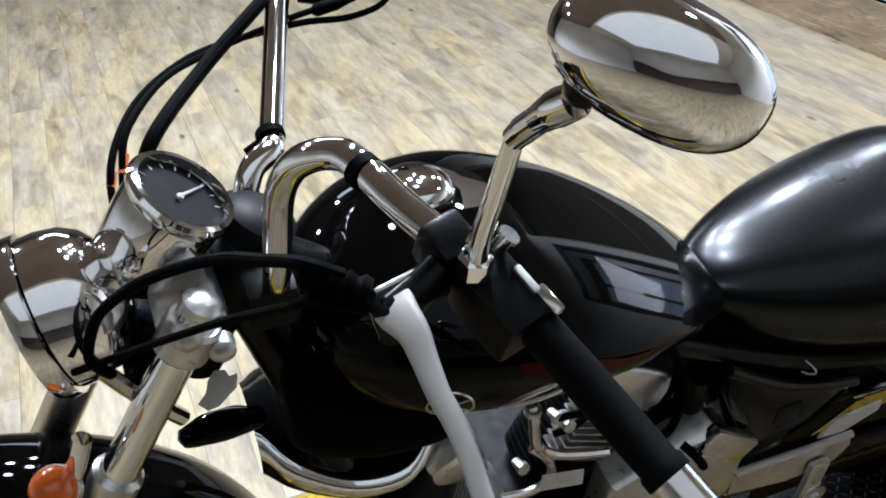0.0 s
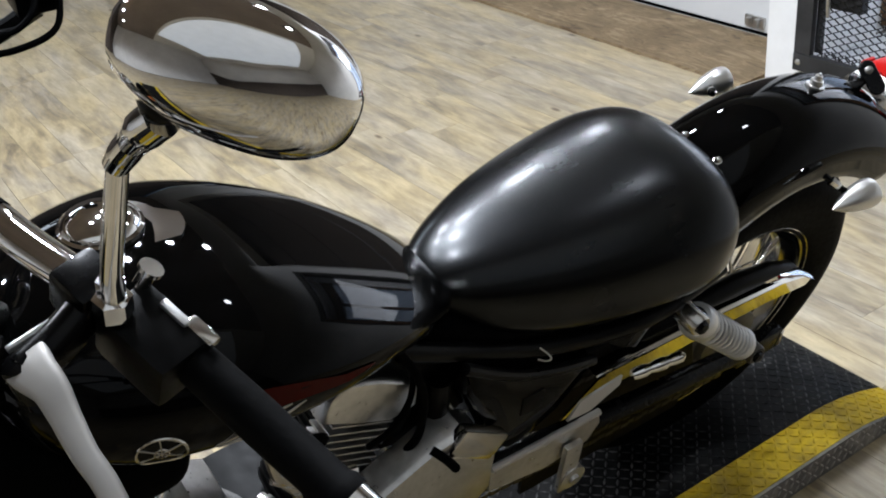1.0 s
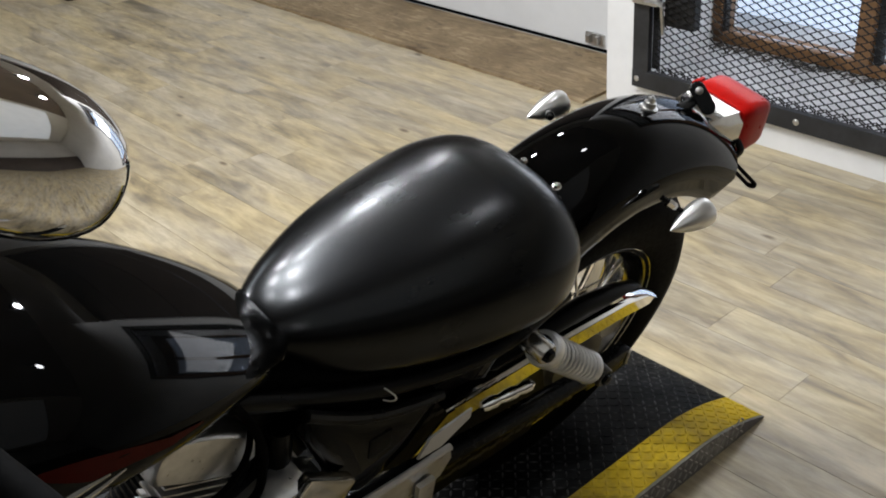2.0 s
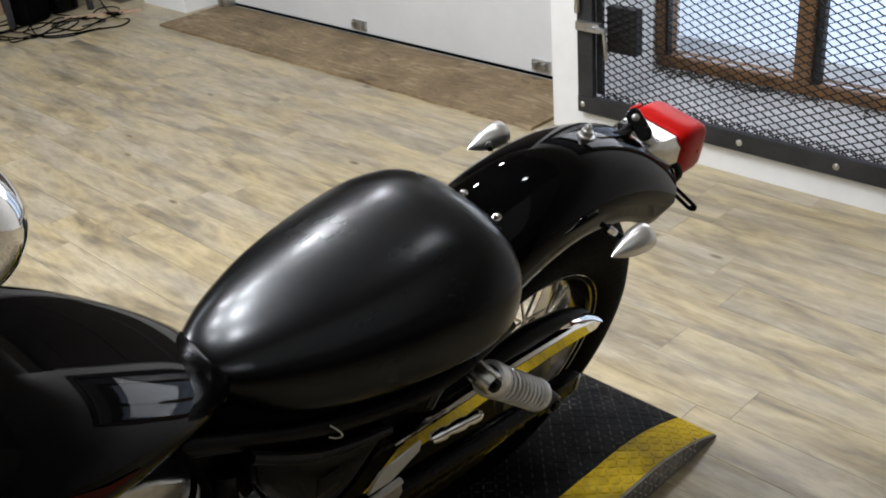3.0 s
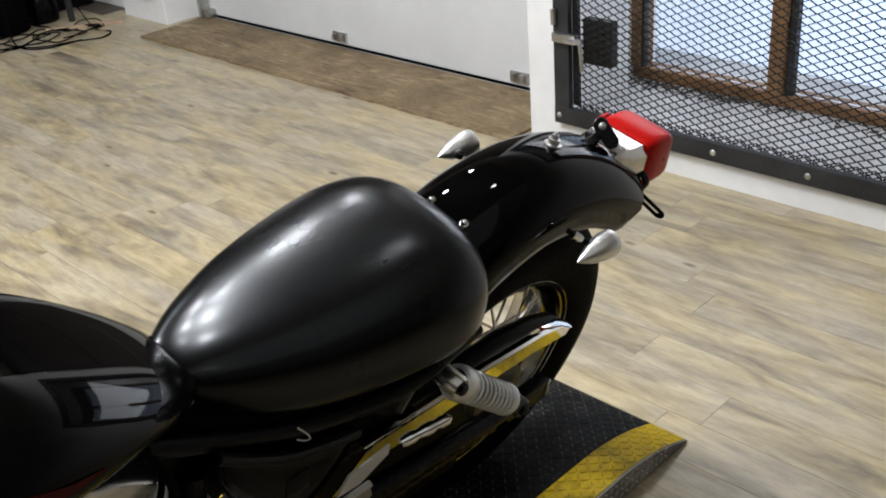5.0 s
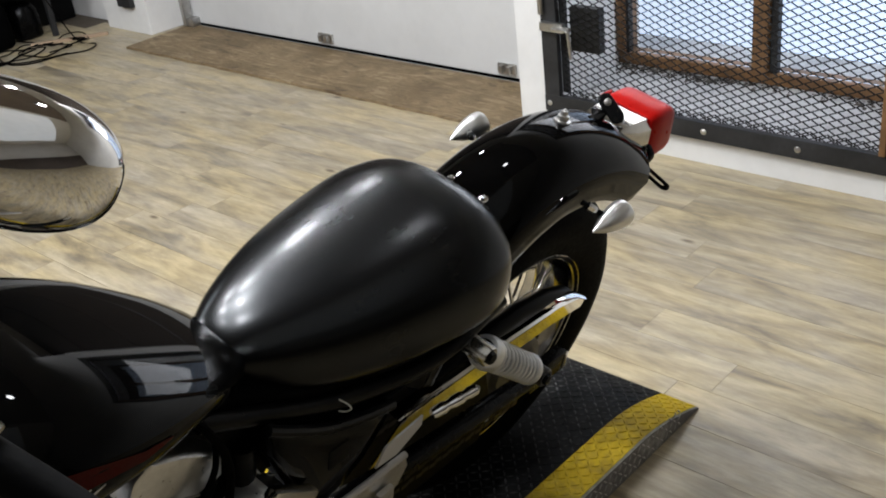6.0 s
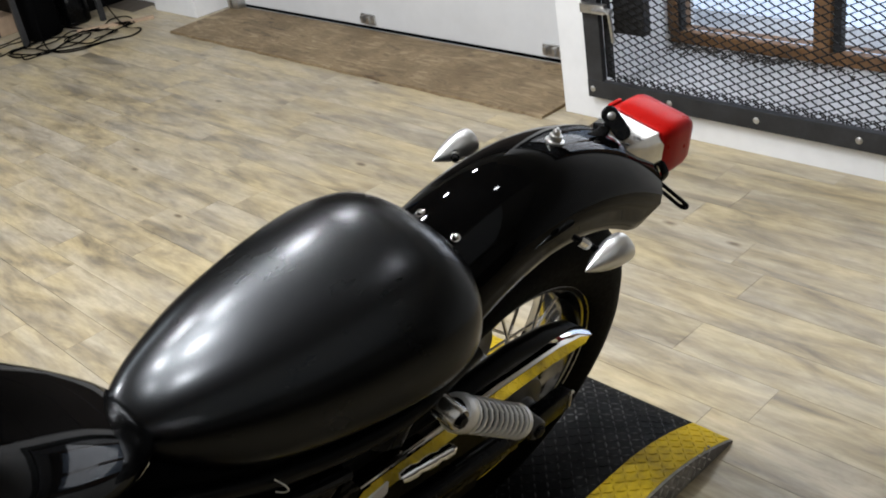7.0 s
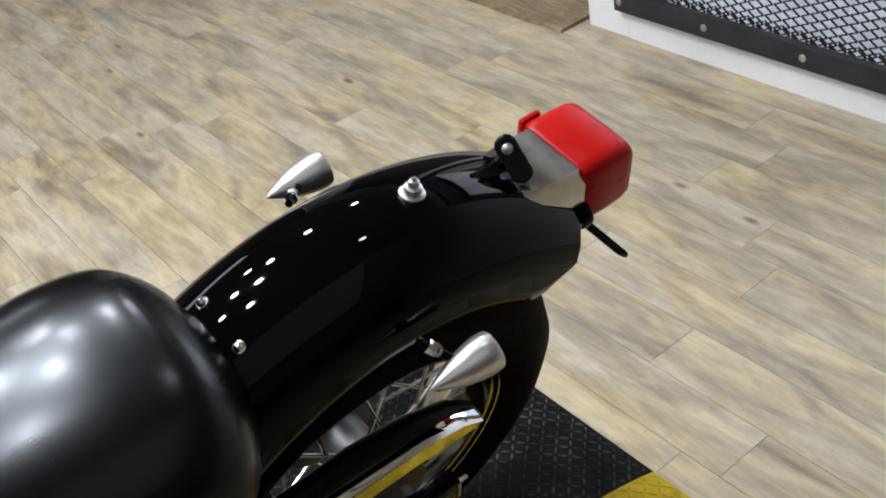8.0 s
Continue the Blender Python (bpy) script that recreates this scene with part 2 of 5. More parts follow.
def put_box(bm, lo, hi, bevel=0.0, m=None):
    c = [(a + b) / 2 for a, b in zip(lo, hi)]
    d = [abs(b - a) for a, b in zip(lo, hi)]
    mm = Matrix.Translation(c) @ Matrix.Diagonal((*d, 1))
    r = bmesh.ops.create_cube(bm, size=1, matrix=(m @ mm) if m else mm)
    if bevel:
        edges = list({e for v in r["verts"] for e in v.link_edges})
        bmesh.ops.bevel(bm, geom=edges, offset=bevel, segments=2, affect="EDGES", profile=0.6)
    return bm


def box(lo, hi, bevel=0.0, m=None):
    return put_box(bmesh.new(), lo, hi, bevel, m)


def put_loft(bm, rings, caps=True):
    rows = [[bm.verts.new(p) for p in ring] for ring in rings]
    n = len(rows[0])
    for a, b in zip(rows, rows[1:]):
        for i in range(n):
            bm.faces.new((a[i], a[(i + 1) % n], b[(i + 1) % n], b[i]))
    if caps:
        bm.faces.new(rows[0][::-1])
        bm.faces.new(rows[-1])
    return bm


def axis_frame(axis):
    z = Vector(axis).normalized()
    x = z.orthogonal().normalized()
    return x, z.cross(x), z


def put_lathe(bm, origin, axis, profile, n=28, caps=True):
    """profile: pairs of (distance along the axis, radius)."""
    x, y, z = axis_frame(axis)
    o = Vector(origin)
    rings = [[o + z * h + (x * math.cos(a) + y * math.sin(a)) * max(r, 1e-4) for a in (2 * math.pi * i / n for i in range(n))] for h, r in profile]
    return put_loft(bm, rings, caps)


def lathe(origin, axis, profile, n=28):
    return put_lathe(bmesh.new(), origin, axis, profile, n)


def spline(pts, steps=6):
    p = [Vector(q) for q in pts]
    p = [2 * p[0] - p[1]] + p + [2 * p[-1] - p[-2]]
    out = []
    for i in range(1, len(p) - 2):
        a, b, c, d = p[i - 1:i + 3]
        for k in range(steps):
            t = k / steps
            out.append(0.5 * (2 * b + (c - a) * t + (2 * a - 5 * b + 4 * c - d) * t * t + (3 * b - a - 3 * c + d) * t ** 3))
    out.append(p[-2])
    return out


def put_tube(bm, pts, r, n=10, steps=6, flat=1.0):
    """A round bar along a smooth line; r is one radius or one for each given point."""
    path = spline(pts, steps) if steps > 1 else [Vector(p) for p in pts]
    rad = r if isinstance(r, (list, tuple)) else [r] * len(pts)
    def rr(i):
        f = i / max(1, len(path) - 1) * (len(rad) - 1)
        k = min(int(f), len(rad) - 2)
        return rad[k] + (rad[k + 1] - rad[k]) * (f - k)
    rings = []
    x = None
    for i, p in enumerate(path):
        d = (path[min(i + 1, len(path) - 1)] - path[max(i - 1, 0)]).normalized()
        x = d.orthogonal().normalized() if x is None else (x - d * x.dot(d)).normalized()
        y = d.cross(x)
        rings.append([p + (x * math.cos(a) + y * math.sin(a) * flat) * rr(i) for a in (2 * math.pi * j / n for j in range(n))])
    return put_loft(bm, rings)


def tube(pts, r, n=10, steps=6, flat=1.0):
    return put_tube(bmesh.new(), pts, r, n, steps, flat)


def interp(x, table):
    for (a, va), (b, vb) in zip(table, table[1:]):
        if x <= b:
            t = (x - a) / (b - a)
            t = max(0.0, min(1.0, t))
            return va + (vb - va) * t
    return table[-1][1]


def smooth_table(xs, vs, count):
    """Even, smoothly curved samples of a profile."""
    pts = spline([(x, v, 0) for x, v in zip(xs, vs)], max(2, count // (len(xs) - 1)))
    return [(p.x, p.y) for p in pts]


def put_blade(bm, pts, widths, thick, face):
    """A flat bar with rounded edges along a smooth line: its broad side looks along face."""
    path = spline(pts, 5)
    face = Vector(face)
    n = len(path)
    rings = []
    for i, p in enumerate(path):
        d = (path[min(i + 1, n - 1)] - path[max(i - 1, 0)]).normalized()
        w = d.cross(face).normalized()
        f = w.cross(d)
        k = i / (n - 1) * (len(widths) - 1)
        j = min(int(k), len(widths) - 2)
        half = widths[j] + (widths[j + 1] - widths[j]) * (k - j)
        rings.append([p + w * half * math.copysign(abs(math.cos(a)) ** 0.5, math.cos(a)) + f * thick * math.copysign(abs(math.sin(a)) ** 0.7, math.sin(a)) for a in (2 * math.pi * q / 16 for q in range(16))])
    return put_loft(bm, rings)


def extrude_outline(outline, thick, m):
    """A flat plate from a 2D outline, thick along local z, bevelled a little."""
    bm = bmesh.new()
    top = [bm.verts.new(m @ Vector((x, y, thick / 2))) for x, y in outline]
    bot = [bm.verts.new(m @ Vector((x, y, -thick / 2))) for x, y in outline]
    bm.faces.new(top)
    bm.faces.new(bot[::-1])
    k = len(top)
    for i in range(k):
        bm.faces.new((top[i], bot[i], bot[(i + 1) % k], top[(i + 1) % k]))
    return bm
# ---- the room ----
ROOM = pose(0, 0, 0)


def structure(name, bm, material, label, smooth=False):
    ob = part(name, bm, material, None, "", smooth)
    return tagged(ob, label, name.split("_")[0], "", "structure")


floor = structure("floor", box((-3.6, -3.0, -0.12), (3.6, 6.6, -0.005)), SEAM, "limed wood-look plank floor of the shop")
structure("ceiling", box((-3.6, -3.0, 2.9), (3.75, 6.6, 3.0)), CEIL, "brown shop ceiling")
structure("ceiling_panel", box((-3.6, -3.0, 2.85), (3.13, 0.45, 2.9)), CEILW, "lowered white ceiling panel")
structure("wall_west", box((-3.75, -3.0, -0.1), (-3.6, 6.6, 3.0)), BACKW, "plain white wall")
structure("wall_south", box((-3.6, -3.15, -0.1), (3.3, -3.0, 3.0)), BACKW, "plain white wall")
# added out of view: a dark band that keeps the seat's side from reflecting white
structure("wall_south_base", box((-3.6, -3.0, 0.0), (3.13, -2.9, 1.25)), DARKW, "unseen dark band added to keep the seat's reflection dark")
structure("wall_north", box((-3.6, 6.6, -0.1), (3.3, 6.75, 3.0)), DARKW, "dark brown wall")

WX = 3.135          # face of the white wall round the gate
GY0, GY1 = 1.18, 2.405   # opening of the gate along the wall
wall = bmesh.new()
put_box(wall, (WX, -3.0, 0), (WX + 0.13, GY0 + 0.03, 2.9))
put_box(wall, (WX, GY0 + 0.03, 0), (WX + 0.13, GY1 - 0.03, 0.092))
put_box(wall, (WX, GY0 + 0.03, 2.02), (WX + 0.13, GY1 - 0.03, 2.9))
put_box(wall, (WX, GY1 - 0.03, 0), (WX + 0.36, 2.535, 2.9), 0.004)
put_box(wall, (WX + 0.1, 2.535, 2.35), (WX + 0.36, 5.1, 2.9))
put_box(wall, (WX + 0.12, 5.1, 0), (WX + 0.36, 5.52, 2.9), 0.004)
put_box(wall, (WX + 0.2, 5.52, 0), (WX + 0.36, 6.6, 2.9))
structure("wall_east", wall, WHITE, "white painted wall with scuffed base round the gate and garage door")

# window bay behind the gate
WINX = 3.60
for lo, hi in (((WX + 0.002, GY0 + 0.03, 0.092), (WX + 0.13, GY1 - 0.03, 0.10)), ((WX + 0.13, GY0 - 0.1, -0.05), (3.95, GY1 + 0.2, 0.10))):
    structure("bay_ledge", box(lo, hi), CONCRETE, "grey painted concrete ledge behind the gate")
side = bmesh.new()
put_box(side, (WX + 0.13, GY1 + 0.03, 0.10), (3.75, GY1 + 0.2, 2.2))
put_box(side, (WX + 0.13, GY0 - 0.2, 0.10), (3.75, GY0 - 0.05, 2.2))
put_box(side, (WX + 0.13, GY0 - 0.2, 2.05), (3.75, GY1 + 0.2, 2.2))
structure("bay_wall", side, WHITE, "white reveal of the window bay")

window = thing("window_1", ROOM, "brown wooden shop window with pale blue daylight behind", "window", "", "structure")
for name, lo, hi in (("window_frame", (WINX, GY0 - 0.05, 0.102), (WINX + 0.08, GY1 + 0.03, 0.145)),
                     ("window_frame", (WINX, GY0 - 0.05, 1.95), (WINX + 0.08, GY1 + 0.03, 2.05)),
                     ("window_frame", (WINX - 0.01, 2.397, 0.145), (WINX + 0.08, 2.435, 1.95)),
                     ("mullion", (WINX - 0.02, 1.828, 0.145), (WINX + 0.08, 1.885, 1.95)),
                     ("window_frame", (WINX - 0.01, GY0 - 0.05, 0.145), (WINX + 0.08, 1.38, 1.95))):
    part(name, box(lo, hi, 0.006), WOODF, window, "", False)
for a, b, edge in ((1.885, 2.397, 2.385), (1.38, 1.828, 1.802)):
    p = part("pane", box((WINX + 0.03, a, 0.145), (WINX + 0.036, b, 1.95)), GLASS, window, "", False)
    p.visible_shadow = False
    part("sash", box((WINX + 0.0, edge, 0.145), (WINX + 0.03, b, 1.95), 0.003), IRON, window, "dark sash bar", False)
back = part("backdrop", box((4.6, -1.5, -1.0), (4.62, 5.0, 4.0)), SKYGLOW, None, "", False)
tagged(back, "pale blue overcast daylight outside", "backdrop", "", "structure")

sky_lamp = bpy.data.lights.new("window_daylight", "AREA")
sky_lamp.shape, sky_lamp.size, sky_lamp.size_y, sky_lamp.energy, sky_lamp.color = "RECTANGLE", 0.95, 0.8, 16.0, (0.95, 0.97, 1.0)
daylight = new("window_daylight", sky_lamp)
daylight.matrix_basis = look((WINX - 0.03, 1.88, 1.5), (WX - 0.3, 1.88, 0.3))

# garage door
door = thing("door_1", ROOM, "white sectional garage door with black bottom seal", "garage door", "", "structure")
DX = 3.46
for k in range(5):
    # sections above the lowest are unseen; their dark colour only dims the tank's reflection
    part("panel", box((DX, 2.52, (0.04 if k else 0.027) + 0.5 * k), (DX + 0.04, 5.12, 0.535 + 0.5 * k), 0.004), DOORW if k == 0 else DARKW, door, "" if k == 0 else "unseen upper door section, coloured dark to dim the tank's reflection", False)
part("bottom_seal", tube([(DX + 0.010, 2.55, 0.020), (DX + 0.010, 5.08, 0.020)], 0.009, 10, 1), RUBBER, door, "black rubber seal")
for y in (3.94, 2.86):
    b = put_box(bmesh.new(), (DX - 0.012, y - 0.045, 0.045), (DX, y + 0.045, 0.085), 0.002)
    put_box(b, (DX - 0.03, y - 0.03, 0.05), (DX - 0.01, y - 0.012, 0.08), 0.002)
    put_box(b, (DX - 0.03, y + 0.012, 0.05), (DX - 0.01, y + 0.03, 0.08), 0.002)
    part("hinge", b, STEEL, door, "grey steel hinge")
for y in (4.97, 2.68):
    b = put_box(bmesh.new(), (DX - 0.05, y - 0.03, 0.012), (DX, y + 0.03, 0.06), 0.003)
    put_box(b, (DX - 0.06, y + 0.02, 0.02), (DX - 0.01, y + 0.045, 2.2), 0.002)
    part("track", b, STEEL, door, "galvanised steel track")

# ---- gate ----
gate = thing("security_gate", ROOM, "black iron gate with expanded metal mesh, bolted to the white wall", "gate")
gx = WX - 0.026
GZ0, GZ1 = 0.088, 2.02
for lo, hi in (((gx, GY0, GZ0), (gx + 0.024, GY1, GZ0 + 0.058)), ((gx, GY0, GZ1 - 0.058), (gx + 0.024, GY1, GZ1)),
               ((gx + 0.002, GY0, GZ0 + 0.058), (gx + 0.024, GY0 + 0.055, GZ1 - 0.058)), ((gx + 0.002, GY1 - 0.062, GZ0 + 0.058), (gx + 0.024, GY1, GZ1 - 0.058))):
    part("frame_bar", box(lo, hi, 0.002), IRON, gate, "", False)
for y0, y1 in ((GY1 - 0.075, GY1 - 0.052), (GY0 + 0.06, GY0 + 0.082)):
    part("inner_frame", box((gx + 0.036, y0, GZ0 + 0.06), (gx + 0.052, y1, GZ1 - 0.06), 0.002), IRON, gate, "black angle iron", False)
part("hinge_post", box((gx - 0.012, GY0 + 0.056, GZ0 + 0.06), (gx + 0.03, GY0 + 0.075, GZ1 - 0.06), 0.003), WOODF, gate, "rusty brown hinge bar", False)
for y in (2.385, 2.09, 1.795, 1.49, 1.185):
    part("bolt", lathe((gx + 0.002, y, GZ0 + 0.029), (-1, 0, 0), [(0, 0.010), (0.003, 0.010), (0.005, 0.007), (0.007, 0.002)], 12), STEEL, gate, "zinc carriage bolt")


def expanded_mesh():
    """Zigzag strands whose peaks touch, as in slit and stretched sheet."""
    verts, faces = [], []
    py, dz = 0.0255, 0.0115
    a0, a1 = GY0 + 0.06, GY1 - 0.05
    cols = int((a1 - a0) / py)
    rows_up = int((GZ1 - GZ0 - 0.11) / dz)
    for r in list(range(rows_up)) + [rows_up, rows_up + 1]:
        # the lowest rows are folded double over the bottom bar
        zc = GZ0 + 0.052 + r * dz if r < rows_up else GZ0 + 0.060 + (r - rows_up) * dz
        for j in range(cols):
            s = 1 if (j + r) % 2 else -1
            p, q = Vector((gx + 0.027, a0 + j * py, zc - s * dz * 0.5)), Vector((gx + 0.033, a0 + (j + 1) * py, zc + s * dz * 0.5))
            d = (q - p).normalized()
            u = d.cross(Vector((1, 0, 0))).normalized() * 0.0013
            w = Vector((0.0022, 0, 0))
            k = len(verts)
            for e in (p, q):
                verts.extend([e + u + w, e - u + w, e - u - w, e + u - w])
            for i in range(4):
                faces.append((k + i, k + (i + 1) % 4, k + 4 + (i + 1) % 4, k + 4 + i))
    me = bpy.data.meshes.new("mesh_panel")
    me.from_pydata([tuple(v) for v in verts], [], faces)
    me.materials.append(MESHM)
    return me


mesh_panel = new("mesh_panel", expanded_mesh())
mesh_panel.parent = gate
tagged(mesh_panel, "black expanded metal mesh", kind="stuff")
lock = part("lock_box", box((gx + 0.036, 2.195, 0.300), (gx + 0.07, 2.310, 0.450), 0.004), IRON, gate, "black steel lock box", False)
b = put_box(bmesh.new(), (gx - 0.02, 2.30, 0.375), (gx, 2.395, 0.405), 0.003)
put_box(b, (gx - 0.026, 2.27, 0.383), (gx - 0.012, 2.32, 0.397), 0.003)
put_tube(b, [(gx - 0.03, 2.335, 0.39), (gx - 0.04, 2.27, 0.392), (gx - 0.04, 2.262, 0.37), (gx - 0.036, 2.258, 0.30)], 0.006, 8, 4)
part("latch", b, STEEL, gate, "grey steel latch with lever")
part("hinge_knuckle", lathe((gx - 0.012, 2.392, 0.43), (0, 0, 1), [(0, 0.009), (0.05, 0.009)], 10), STEEL, gate, "small steel knuckle")

# debris on the ledge
rng = random.Random(5)
deb = bmesh.new()
for _ in range(420):
    x, y = 3.595 - abs(rng.gauss(0, 0.035)), rng.choice((rng.uniform(1.95, 2.4), rng.uniform(1.3, 2.4)))
    s = rng.uniform(0.002, 0.008)
    put_box(deb, (-s, -s * 0.6, 0), (s, s * 0.6, s * 0.5), 0, pose(x, y, 0.1, rng.uniform(-20, 20), rng.uniform(-20, 20), rng.uniform(0, 180)))
tagged(part("debris", deb, GRIT, None, "", False), "dark dead leaves and grit on the window ledge", "debris", "", "stuff")

# plywood in front of the garage door
ply = bmesh.new()
rows = 60
edge = [(3.05 + 0.0025 * math.sin(k * 0.9) + 0.0015 * math.sin(k * 4.1), 2.565 + (5.02 - 2.565) * k / rows) for k in range(rows + 1)]
top = [ply.verts.new((x, y, 0.011)) for x, y in edge] + [ply.verts.new((DX - 0.01, y, 0.016)) for x, y in reversed(edge)]
bot = [ply.verts.new((v.co.x - 0.004, v.co.y, 0.001)) for v in top]
ply.faces.new(top)
ply.faces.new(bot[::-1])
for i in range(len(top)):
    ply.faces.new((top[i], bot[i], bot[(i + 1) % len(top)], top[(i + 1) % len(top)]))
tagged(part("plywood_sheet", ply, PLY, None, "", False), "worn brown plywood sheet lying before the garage door", "plywood sheet")

# ---- lamps ----
for x, y, power in LAMPS:
    spot = thing("ceiling_lamp", pose(x, y, LAMP_Z), "small round downlight in a black shade, switched on", "ceiling lamp", "shop ceiling lamps")
    part("cord", tube([(0, 0, 0.16), (0, 0, 0.40)], 0.004, 6, 1), PLASTIC, spot, "black lamp cord")
    part("shade", put_lathe(bmesh.new(), (0, 0, 0.17), (0, 0, -1), [(0, 0.010), (0.0, 0.030), (0.03, 0.052), (0.11, 0.056), (0.11, 0.053), (0.035, 0.048), (0.01, 0.010), (0.0, 0.010)], 20, False), PLASTIC, spot, "black metal lamp shade")
    ld = bpy.data.lights.new("lamp", "SPOT")
    ld.spot_size, ld.spot_blend = radians(156), 0.35
    ld.shadow_soft_size, ld.energy, ld.color = 0.045, power, (0.95, 0.97, 1.0)
    lo = new("lamp", ld)
    lo.parent = spot
    lo.location = (0, 0, 0.04)

# added fill: the south one whitens the mirror's reflection, the north one lifts the floor
for x, y, a, b, power in FILL_PANELS:
    spot = thing("ceiling_fill", pose(x, y, 2.86 if y > 0.5 else 2.82), "flat white fill light added at the ceiling, unseen", "ceiling light", "flat ceiling lights")
    part("frame", put_box(bmesh.new(), (-a / 2 - 0.03, -b / 2 - 0.03, -0.01), (a / 2 + 0.03, b / 2 + 0.03, 0.04), 0.004), WHITE, spot, "white frame of the added fill light")
    ld = bpy.data.lights.new("lamp", "AREA")
    ld.shape, ld.size, ld.size_y, ld.energy, ld.color = "RECTANGLE", a, b, power, (0.84, 0.91, 0.98)
    lo = new("lamp", ld)
    lo.parent = spot
    lo.location = (0, 0, -0.014)

# ---- lift platform under the motorcycle ----
lift = thing("lift_platform", ROOM, "low black tread-plate lift platform with yellow edges under the motorcycle", "lift platform")
LX0, LX1, LH = -1.25, 2.018, 0.055
LY = (1.186, 1.269, 1.738, 1.820)


def deck_z(x):
    t = max(0.0, min(1.0, (x - 1.80) / (LX1 - 1.80)))
    return LH - (LH - 0.006) * t ** 1.8


def deck_strip(y0, y1, thick=0.006):
    xs = [LX0, 1.6] + [1.80 + (LX1 - 1.80) * k / 14 for k in range(15)]
    bm = bmesh.new()
    rows_ = [[bm.verts.new((x, y, deck_z(x) - t)) for y, t in ((y0, 0), (y1, 0), (y1, thick), (y0, thick))] for x in xs]
    for a, b in zip(rows_, rows_[1:]):
        for i in range(4):
            bm.faces.new((a[i], a[(i + 1) % 4], b[(i + 1) % 4], b[i]))
    bm.faces.new(rows_[0][::-1])
    bm.faces.new(rows_[-1])
    return bm


part("deck", deck_strip(LY[1], LY[2]), BLACKT, lift, "black painted tread plate")
part("yellow_edge", deck_strip(LY[0], LY[1]), YELLOW, lift, "scuffed yellow painted tread plate")
part("yellow_edge", deck_strip(LY[2], LY[3]), YELLOW, lift, "scuffed yellow painted tread plate")
sp = bmesh.new()
xs = [LX0, 1.6] + [1.80 + (LX1 - 1.80) * k / 14 for k in range(15)]
for y0, y1 in ((LY[0] - 0.006, LY[0]), (LY[3], LY[3] + 0.006)):
    rows_ = [[sp.verts.new(p) for p in ((x, y0, deck_z(x) - 0.001), (x, y1, deck_z(x) - 0.001), (x, y1, 0.001), (x, y0, 0.001))] for x in xs]
    for a, b in zip(rows_, rows_[1:]):
        for i in range(4):
            sp.faces.new((a[i], a[(i + 1) % 4], b[(i + 1) % 4], b[i]))
    sp.faces.new(rows_[0][::-1])
    sp.faces.new(rows_[-1])
part("side_plate", sp, GREYT, lift, "bare grey tread steel skirt")


def lozenges(name, spots, material):
    """Raised tread marks: (place, along, across, up)."""
    verts, faces = [], []
    L, W, T = 0.0092, 0.0026, 0.0014
    for o, d, s, u in spots:
        k = len(verts)
        verts.extend([o - d * L, o - s * W, o + d * L, o + s * W])
        verts.extend([o - d * L * 0.6 + u * T, o - s * W * 0.45 + u * T, o + d * L * 0.6 + u * T, o + s * W * 0.45 + u * T])
        for i in range(4):
            faces.append((k + i, k + (i + 1) % 4, k + 4 + (i + 1) % 4, k + 4 + i))
        faces.append((k + 4, k + 5, k + 6, k + 7))
    me = bpy.data.meshes.new(name)
    me.from_pydata([tuple(v) for v in verts], [], faces)
    me.materials.append(material)
    ob = new(name, me)
    ob.parent = lift
    return tagged(ob, kind="stuff")


marks = {"black": [], "yellow": [], "side": []}
P = 0.0165
for i in range(int((LX1 - 0.2) / P)):
    x = LX1 - 0.012 - i * P
    if x < 0.2:
        break
    slope = (deck_z(x + 0.004) - deck_z(x - 0.004)) / 0.008
    tx = Vector((1, 0, slope)).normalized()
    up = tx.cross(Vector((0, 1, 0))).normalized() * -1
    up = up if up.z > 0 else -up
    for j in range(int((LY[3] - LY[0]) / P)):
        y = LY[0] + 0.010 + j * P
        if any(abs(y - e) < 0.004 for e in LY):
            continue
        s = 1 if (i + j) % 2 else -1
        d = (tx + Vector((0, 1, 0)) * s).normalized()
        marks["yellow" if y < LY[1] or y > LY[2] else "black"].append((Vector((x, y, deck_z(x) + 0.0003)), d, up.cross(d), up))
    if deck_z(x) > 0.03:
        for j in range(3):
            s = 1 if (i + j) % 2 else -1
            d = (Vector((1, 0, 0)) + Vector((0, 0, 1)) * s).normalized()
            marks["side"].append((Vector((x, LY[0] - 0.0062, 0.013 + j * 0.0155)), d, Vector((0, -1, 0)).cross(d), Vector((0, -1, 0))))
lozenges("tread_mark", marks["black"], BLACKM)
lozenges("tread_mark", marks["yellow"], YELLOW)
lozenges("tread_mark", marks["side"], simple("bright_tread_edge", (0.42, 0.40, 0.37), 0.4, 0.8, 0.2, 80))
# ---- the motorcycle: x to its rear, y to its right, z up its own mid-plane; it leans on its side stand ----
BIKE = pose(1.61, 1.418, 0.058, 16.0, 0, 0)
bike = thing("motorcycle", BIKE, "black custom cruiser motorcycle leaning on its stand", "motorcycle")
AX, AZ, TYRE = -0.045, 0.312, 0.322
REAR_SET = Matrix.Translation((0, 0.028, 0)) @ Matrix.Translation((AX, 0, AZ)) @ Matrix.Rotation(radians(3.6), 4, "X") @ Matrix.Translation((-AX, 0, -AZ))   # the rear wheel stands a little steeper under the fender
FX, FZ = -0.03, 0.325   # centre of the rear fender's curve


